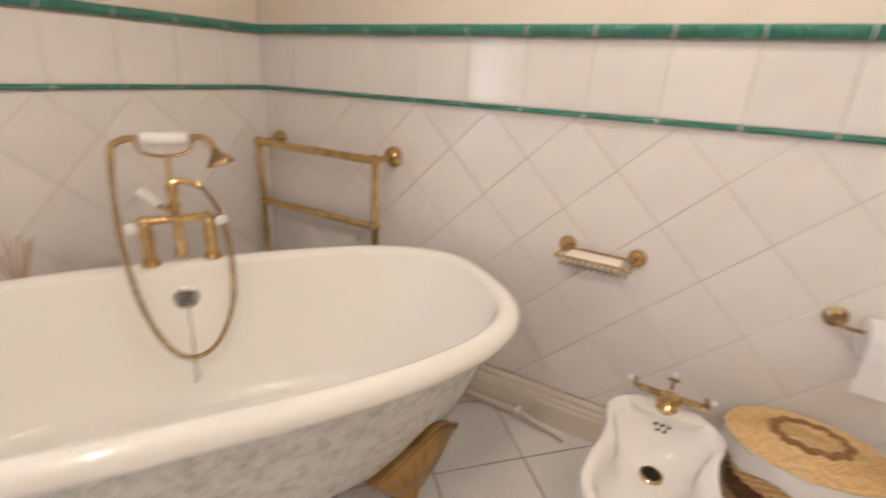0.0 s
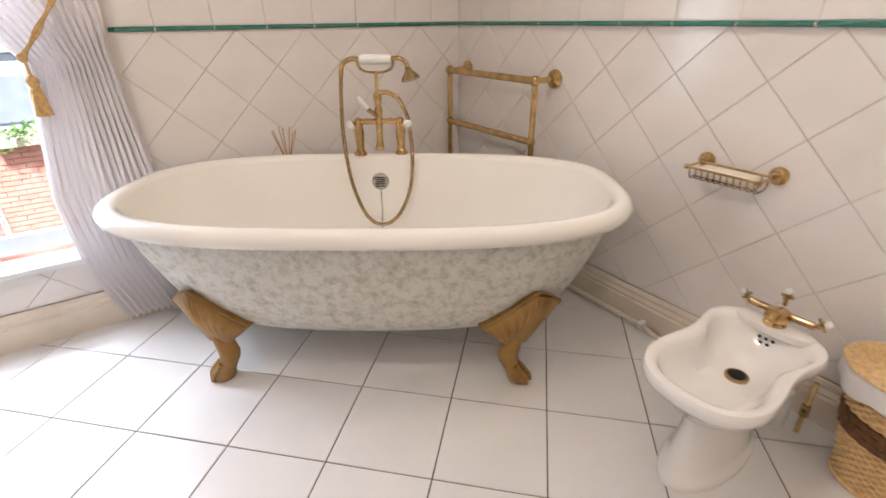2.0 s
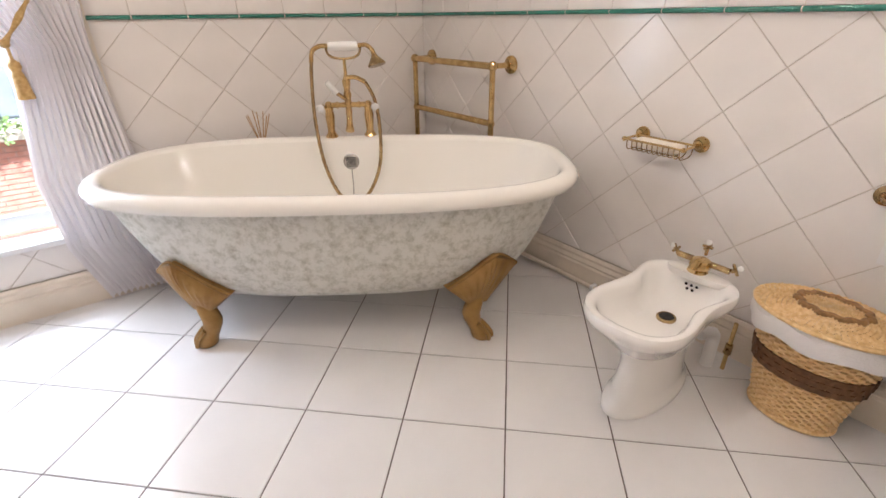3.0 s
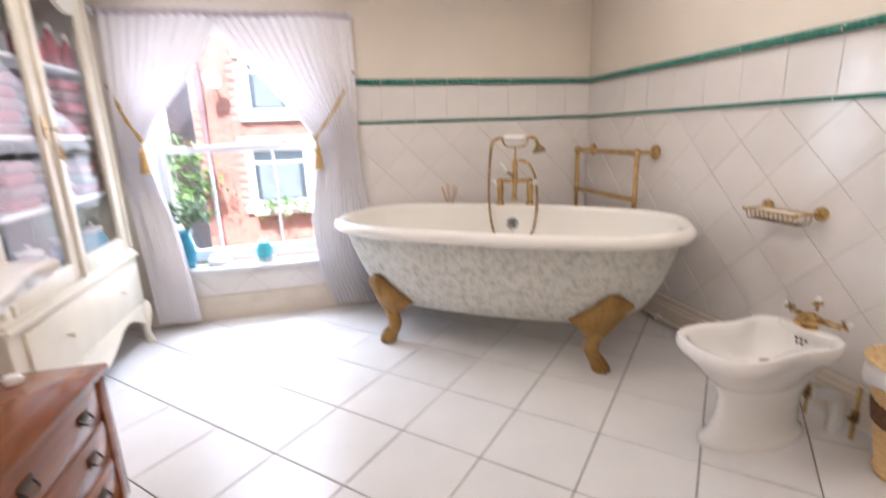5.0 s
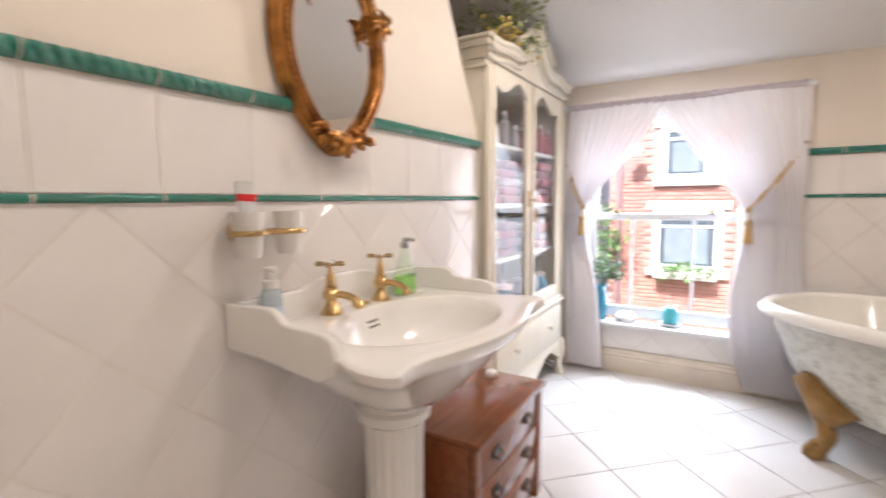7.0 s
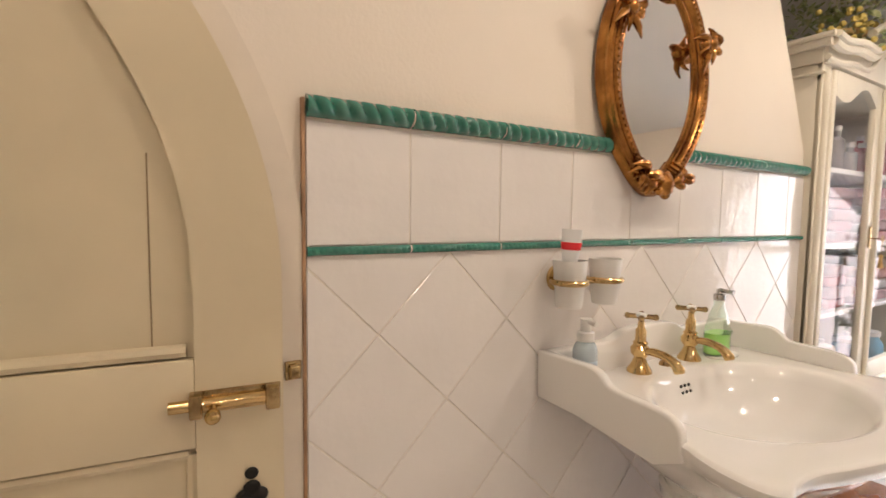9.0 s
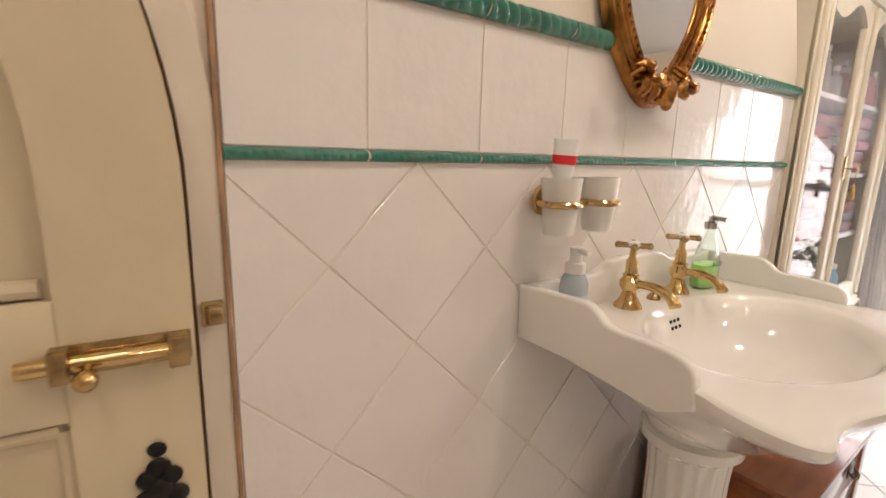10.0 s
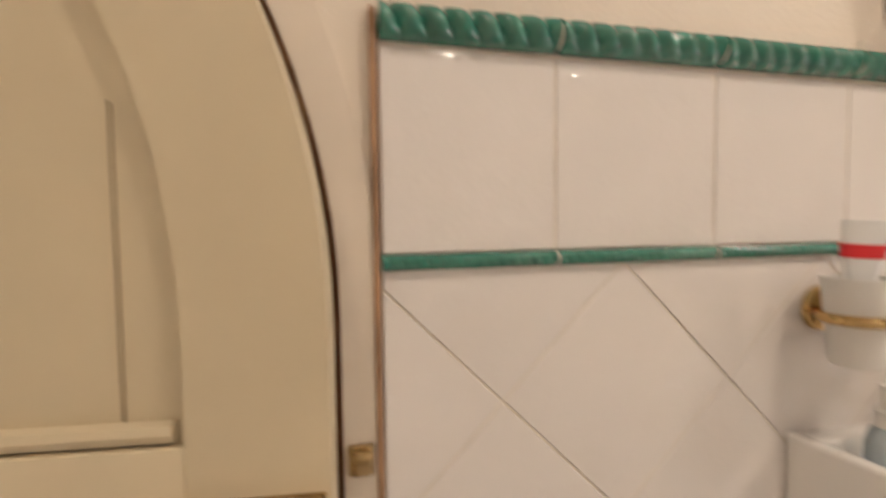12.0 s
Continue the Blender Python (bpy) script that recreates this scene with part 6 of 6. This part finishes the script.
def brick_house():
    h = thing("brick_house", "red brick terraced house with white painted window surrounds", "house", pose(0, 8.0, 0))
    x0, x1 = -2.62, 7.0
    part("wall", box(x0, x1, 0.012, 0.3, GZ, 5.2), MORTAR, h)
    part("side_wall", box(x0, x0 + 0.2, 0.3, 8.0, GZ, 5.2), BRICK, h)
    part("roof", prism([(-0.3, 5.2), (8.3, 5.2), (4, 8.2)], x0 - 0.2, x1 + 0.2, "x"), SLATE, h)
    part("gutter", tube([(x0, -0.08, 5.15), (x1, -0.08, 5.15)], 0.07, 10), BLACK, h)
    wins = [(-1.72, -0.86, 1.55, 2.50), (-1.80, -0.66, -0.14, 0.97), (1.2, 2.1, 1.55, 2.5), (1.2, 2.1, -0.14, 0.97)]
    for a, b, za, zb in wins:
        w = new("house_window")
        w.parent = h
        part("surround", join(box(a, a + 0.12, -0.02, 0.02, za, zb), box(b - 0.12, b, -0.02, 0.02, za, zb), box(a + 0.12, b - 0.12, -0.02, 0.02, zb - 0.10, zb), box(a + 0.12, b - 0.12, -0.02, 0.02, za, za + 0.08)), WHITEWOOD, w)
        part("mid_rail", box(a + 0.12, b - 0.12, -0.012, 0.016, (za + zb) / 2 + 0.22, (za + zb) / 2 + 0.27), WHITEWOOD, w)
        part("house_pane", box(a + 0.12, b - 0.12, 0.003, 0.010, za + 0.08, zb - 0.10), DARKGLASS, w)
        part("blind", box(a + 0.2, b - 0.22, -0.002, 0.002, za + 0.12, zb - 0.3), NET, w, "pale net behind the glass")
        part("lintel", box(a - 0.12, b + 0.12, -0.035, 0.011, zb + 0.0, zb + 0.16, 0.01), STONE, w)
        part("sill", box(a - 0.10, b + 0.12, -0.09, 0.011, za - 0.14, za, 0.01), STONE, w)
        if za < 0:
            part("window_box", box(a + 0.05, b - 0.05, -0.30, -0.095, za - 0.16, za - 0.02, 0.01), TRIM, w)
    pipe_ = new("drainpipe")
    pipe_.parent = h
    part("pipe", tube([(-2.42, -0.07, 5.1), (-2.42, -0.07, GZ + 0.1)], 0.045, 10), MAUVEPIPE, pipe_)
    for z in (-2, -0.8, 0.4, 1.6, 2.8, 4.0):
        part("pipe_collar", tube([(-2.42, -0.07, z), (-2.42, -0.07, z + 0.08)], 0.058, 10), MAUVEPIPE, pipe_)
    dish = new("satellite_dish")
    dish.parent = h
    part("dish", moved(lathe([(0.0, 0.0), (0.09, 0.012), (0.15, 0.04), (0.154, 0.045), (0.09, 0.018), (0.0, 0.007)], 24), pose(-2.15, -0.35, 2.1, 80, 0, 20)), DISHGREY, dish)
    part("dish_arm", tube([(-2.15, -0.30, 2.1), (-2.15, 0.0, 2.0)], 0.015, 8), CHROME, dish)
    return h, wins, x0


HOUSE, HWINS, HX0 = brick_house()
for k, (x, z) in enumerate(((-1.2, -0.16), (1.65, -0.16))):
    leafy("window_box_plants", "green trailing plants in the window box", pose(x, 7.8, z - 0.05), 260, 0.05, 0.48, 0.26, 0, 20 + k, LEAF2, hang=0.3)


def tree(name, at, h, r, seed):
    g = thing(name, "leafy green garden tree beside the brick house", "tree", at)
    rnd = random.Random(seed)
    part("trunk", tube(smooth_path([(0, 0, 0), (0.05, 0.02, h * 0.3), (-0.04, 0.0, h * 0.6), (0.02, 0, h * 0.85)], 4), [0.12 - 0.007 * k for k in range(13)], 10), BARK, g)
    for k in range(7):
        a = k * 0.95
        part("limb", tube([(0, 0, h * (0.35 + 0.06 * k)), (r * 0.4 * math.cos(a), r * 0.4 * math.sin(a), h * (0.45 + 0.06 * k)), (r * 0.75 * math.cos(a), r * 0.75 * math.sin(a), h * (0.58 + 0.06 * k))], [0.05, 0.03, 0.012], 6), BARK, g)
    pts, faces = [], []
    cl = [(rnd.uniform(-r, r) * 0.75, rnd.uniform(-r, r) * 0.75, rnd.uniform(h * 0.32, h)) for _ in range(26)]
    for cx_, cy_, cz_ in cl:
        for _ in range(170):
            v = Vector((rnd.gauss(0, 1), rnd.gauss(0, 1), rnd.gauss(0, 0.8))) * r * 0.20 + Vector((cx_, cy_, cz_))
            q = Euler((rnd.uniform(-1.2, 1.2), rnd.uniform(-1.2, 1.2), rnd.uniform(0, 6.28))).to_matrix()
            n0 = len(pts)
            for p in ((0, -0.06, 0), (0.03, 0, 0.01), (0, 0.06, 0), (-0.03, 0, 0.01)):
                pts.append(v + q @ Vector(p))
            faces.append((n0, n0 + 1, n0 + 2, n0 + 3))
    me = bpy.data.meshes.new("crown")
    me.from_pydata(pts, [], faces)
    me.materials.append(LEAF2)
    cr_ = new("crown", me)
    cr_.parent = g
    return g


def brick_wall_face():
    rnd = random.Random(77)
    mesh = finish(box(-0.1025, 0.1025, -0.012, 0.012, -0.0315, 0.0315, 0.003, 1), "brick", BRICK, False)
    rest, near = [], 0
    for row in range(108):
        z = GZ + 0.04 + row * 0.075
        for col in range(-1, 44):
            x = HX0 + 0.11 + col * 0.2225 + (0.111 if row % 2 else 0)
            if not HX0 + 0.10 < x < 6.9 or any(a - 0.14 < x < b + 0.14 and za - 0.1 < z < zb + 0.14 for a, b, za, zb in HWINS):
                continue
            if -2.5 < x < -0.1 and -0.35 < z < 2.6 and near < 300 and (0.0 < z or near < 60):
                ob = new("brick", mesh)
                ob.matrix_basis = pose(x, 0.0005 + rnd.uniform(-0.002, 0.002), z, 0, rnd.uniform(-0.3, 0.3), 0)
                ob.parent = HOUSE
                near += 1
            else:
                rest.append((x, z))
    pts, faces = [], []
    for x, z in rest:
        k = len(pts)
        for dx in (-0.1025, 0.1025):
            for dy in (-0.012, 0.011):
                for dz in (-0.0315, 0.0315):
                    pts.append((x + dx, dy, z + dz))
        faces += [(k, k + 1, k + 5, k + 4), (k, k + 4, k + 6, k + 2), (k + 1, k + 3, k + 7, k + 5), (k, k + 2, k + 3, k + 1), (k + 4, k + 5, k + 7, k + 6)]
    me = bpy.data.meshes.new("bricks")
    me.from_pydata(pts, [], faces)
    me.materials.append(BRICK)
    ob = new("bricks", me)
    ob.parent = HOUSE
    tagged(ob, kind="stuff")


brick_wall_face()
tree("garden_tree", pose(-3.35, 7.0, GZ - 0.12), 3.9, 1.0, 31)
tree("garden_tree", pose(-5.2, 9.5, GZ - 0.12), 4.6, 1.5, 32)
solo("far_rendered_house", join(box(-12, -4.4, 13, 18, GZ - 0.12, 3.2), prism([(12.7, 3.2), (18.3, 3.2), (15.5, 5.4)], -12.2, -4.2, "x")), STONE, "pale rendered house in the distance", "house", smooth=False)
leafy("garden_hedge", "low bright green hedge at the foot of the brick wall", pose(-0.3, 7.3, GZ), 900, 0.05, 1.6, 0.9, 0, 40, LEAF2, category="hedge")

# ---- tiles, last ----


def clip_poly(poly, x0, x1, y0, y1):
    def cut(p, inside, cross):
        out = []
        for k in range(len(p)):
            a, b = p[k - 1], p[k]
            if inside(b):
                if not inside(a):
                    out.append(cross(a, b))
                out.append(b)
            elif inside(a):
                out.append(cross(a, b))
        return out

    def at(ax, v):
        def f(a, b):
            t = (v - a[ax]) / (b[ax] - a[ax])
            return tuple(a[i] + (b[i] - a[i]) * t for i in (0, 1))
        return f
    for ax, v, s in ((0, x0, 1), (0, x1, -1), (1, y0, 1), (1, y1, -1)):
        if poly:
            poly = cut(poly, lambda q, ax=ax, v=v, s=s: (q[ax] - v) * s >= 0, at(ax, v))
    return poly


TILE_MESHES = {}


def tile_piece(poly, centre, mat, name, depth, edge, m, parent):
    """One tile: poly in the wall's plane, its face towards -y of the frame m."""
    area = abs(sum(poly[k - 1][0] * poly[k][1] - poly[k][0] * poly[k - 1][1] for k in range(len(poly)))) / 2
    if area < 0.0004:
        return
    rel = [(a - centre[0], b - centre[1]) for a, b in poly]
    key = (name, depth, tuple(sorted((round(a, 3), round(b, 3)) for a, b in rel)))
    if key not in TILE_MESHES:
        cx_ = sum(p[0] for p in rel) / len(rel)
        cz_ = sum(p[1] for p in rel) / len(rel)
        size = max(math.hypot(a - cx_, b - cz_) for a, b in rel)
        f = 1 - edge / size
        base = [(a, 0.0, b) for a, b in rel]
        mid = [(a, -depth + 0.0012, b) for a, b in rel]
        top = [(cx_ + (a - cx_) * f, -depth, cz_ + (b - cz_) * f) for a, b in rel]
        TILE_MESHES[key] = finish(rings([base, mid, top], False, True), name, mat, False)
    ob = new(name, TILE_MESHES[key])
    ob.matrix_basis = m @ Matrix.Translation((centre[0], 0, centre[1]))
    ob.parent = parent


def shrink(poly, g):
    cx_, cz_ = sum(p[0] for p in poly) / len(poly), sum(p[1] for p in poly) / len(poly)
    out = []
    for a, b in poly:
        d = math.hypot(a - cx_, b - cz_)
        out.append((cx_ + (a - cx_) * (1 - g / d), cz_ + (b - cz_) * (1 - g / d)))
    return out


def tile_wall(name, fm, a0, a1, z0, apex, joint, deep=0.0035):
    """Diamond tiles up to the lower moulding and one upright row above it."""
    field = tagged(new(name), "glossy white glazed tiles, diamonds below and squares above", "wall tiles", "", "structure")
    zt = Z1 - 0.0075
    for i in range(-40, 41):
        for k in range(0, 12):
            c = (apex + DG / 2 * i, 1.171 - DG / 2 * k)
            if (i + k) % 2 == 0:
                continue
            h = DG / 2
            poly = shrink([(c[0] - h, c[1]), (c[0], c[1] - h), (c[0] + h, c[1]), (c[0], c[1] + h)], 0.0020)
            poly = clip_poly(poly, a0, a1, z0, zt)
            if len(poly) > 2:
                tile_piece(poly, c, TILE, "tile", deep, 0.0018, fm, field)
    for k in range(-40, 41):
        x = joint + T * k
        poly = clip_poly([(x + 0.0014, Z1 + 0.0095), (x + T - 0.0014, Z1 + 0.0095), (x + T - 0.0014, Z2 - 0.001), (x + 0.0014, Z2 - 0.001)], a0, a1, 0, 3)
        if len(poly) > 2:
            tile_piece(poly, (x, Z1), TILE, "tile", deep, 0.0018, fm, field)
    return field


tile_wall("wall_tiles_north", FN @ Matrix.Translation((0, 0.008, 0)), -0.193, XE + 0.0042, 0.158, 0.258, 0.810)
tile_wall("wall_tiles_east", FE @ Matrix.Translation((0, 0.008, 0)), -YN - 0.0042, 2.2, 0.158, -0.095, -0.073)
tile_wall("wall_tiles_west", FW @ Matrix.Translation((0, 0.0016, 0)), WY0 + 0.003, WY1 - 0.002, 0.004, -1.337, -0.999, 0.0022)
under = tagged(new("wall_tiles_under_window"), "white glazed diamond tiles under the window board", "wall tiles", "", "structure")
fm = FN @ Matrix.Translation((0, 0.0075, 0))
for i in range(-12, 1):
    for k in range(0, 12):
        if (i + k) % 2 == 0:
            continue
        c, h = (0.258 + DG / 2 * i, 1.171 - DG / 2 * k), DG / 2
        poly = clip_poly(shrink([(c[0] - h, c[1]), (c[0], c[1] - h), (c[0] + h, c[1]), (c[0], c[1] + h)], 0.002), WINX0, WINX1, 0.158, 0.31)
        if len(poly) > 2:
            tile_piece(poly, c, TILE, "tile", 0.0035, 0.0022, fm, under)
flo = tagged(new("floor_tiles"), "large glossy white square floor tiles laid diagonally", "floor tiles", "", "structure")
FS = 0.3305
R2 = math.sqrt(0.5)
UP = pose(0, 0, -0.0035, -90, 0, 0)      # local -y of the piece becomes up
for i in range(-24, 25):
    for k in range(-24, 25):
        c = (0.71 + (i + 0.5) * FS * R2 + (k + 0.5) * FS * R2, 0.05 - (i + 0.5) * FS * R2 + (k + 0.5) * FS * R2)
        h = FS * R2
        poly = shrink([(c[0] - h, c[1]), (c[0], c[1] - h), (c[0] + h, c[1]), (c[0], c[1] + h)], 0.0032)
        pieces = [(XW + 0.002, XE - 0.003, YS + 0.003, YN - 0.003)] + ([(-1.995, XW + 0.002, WY1 + 0.004, YN - 0.003)] if c[0] < XW + 0.3 else [])
        for bounds in pieces:
            q = clip_poly(poly, *bounds)
            if len(q) > 2:
                tile_piece(q, c, FTILE, "tile", 0.0035, 0.002, UP, flo)
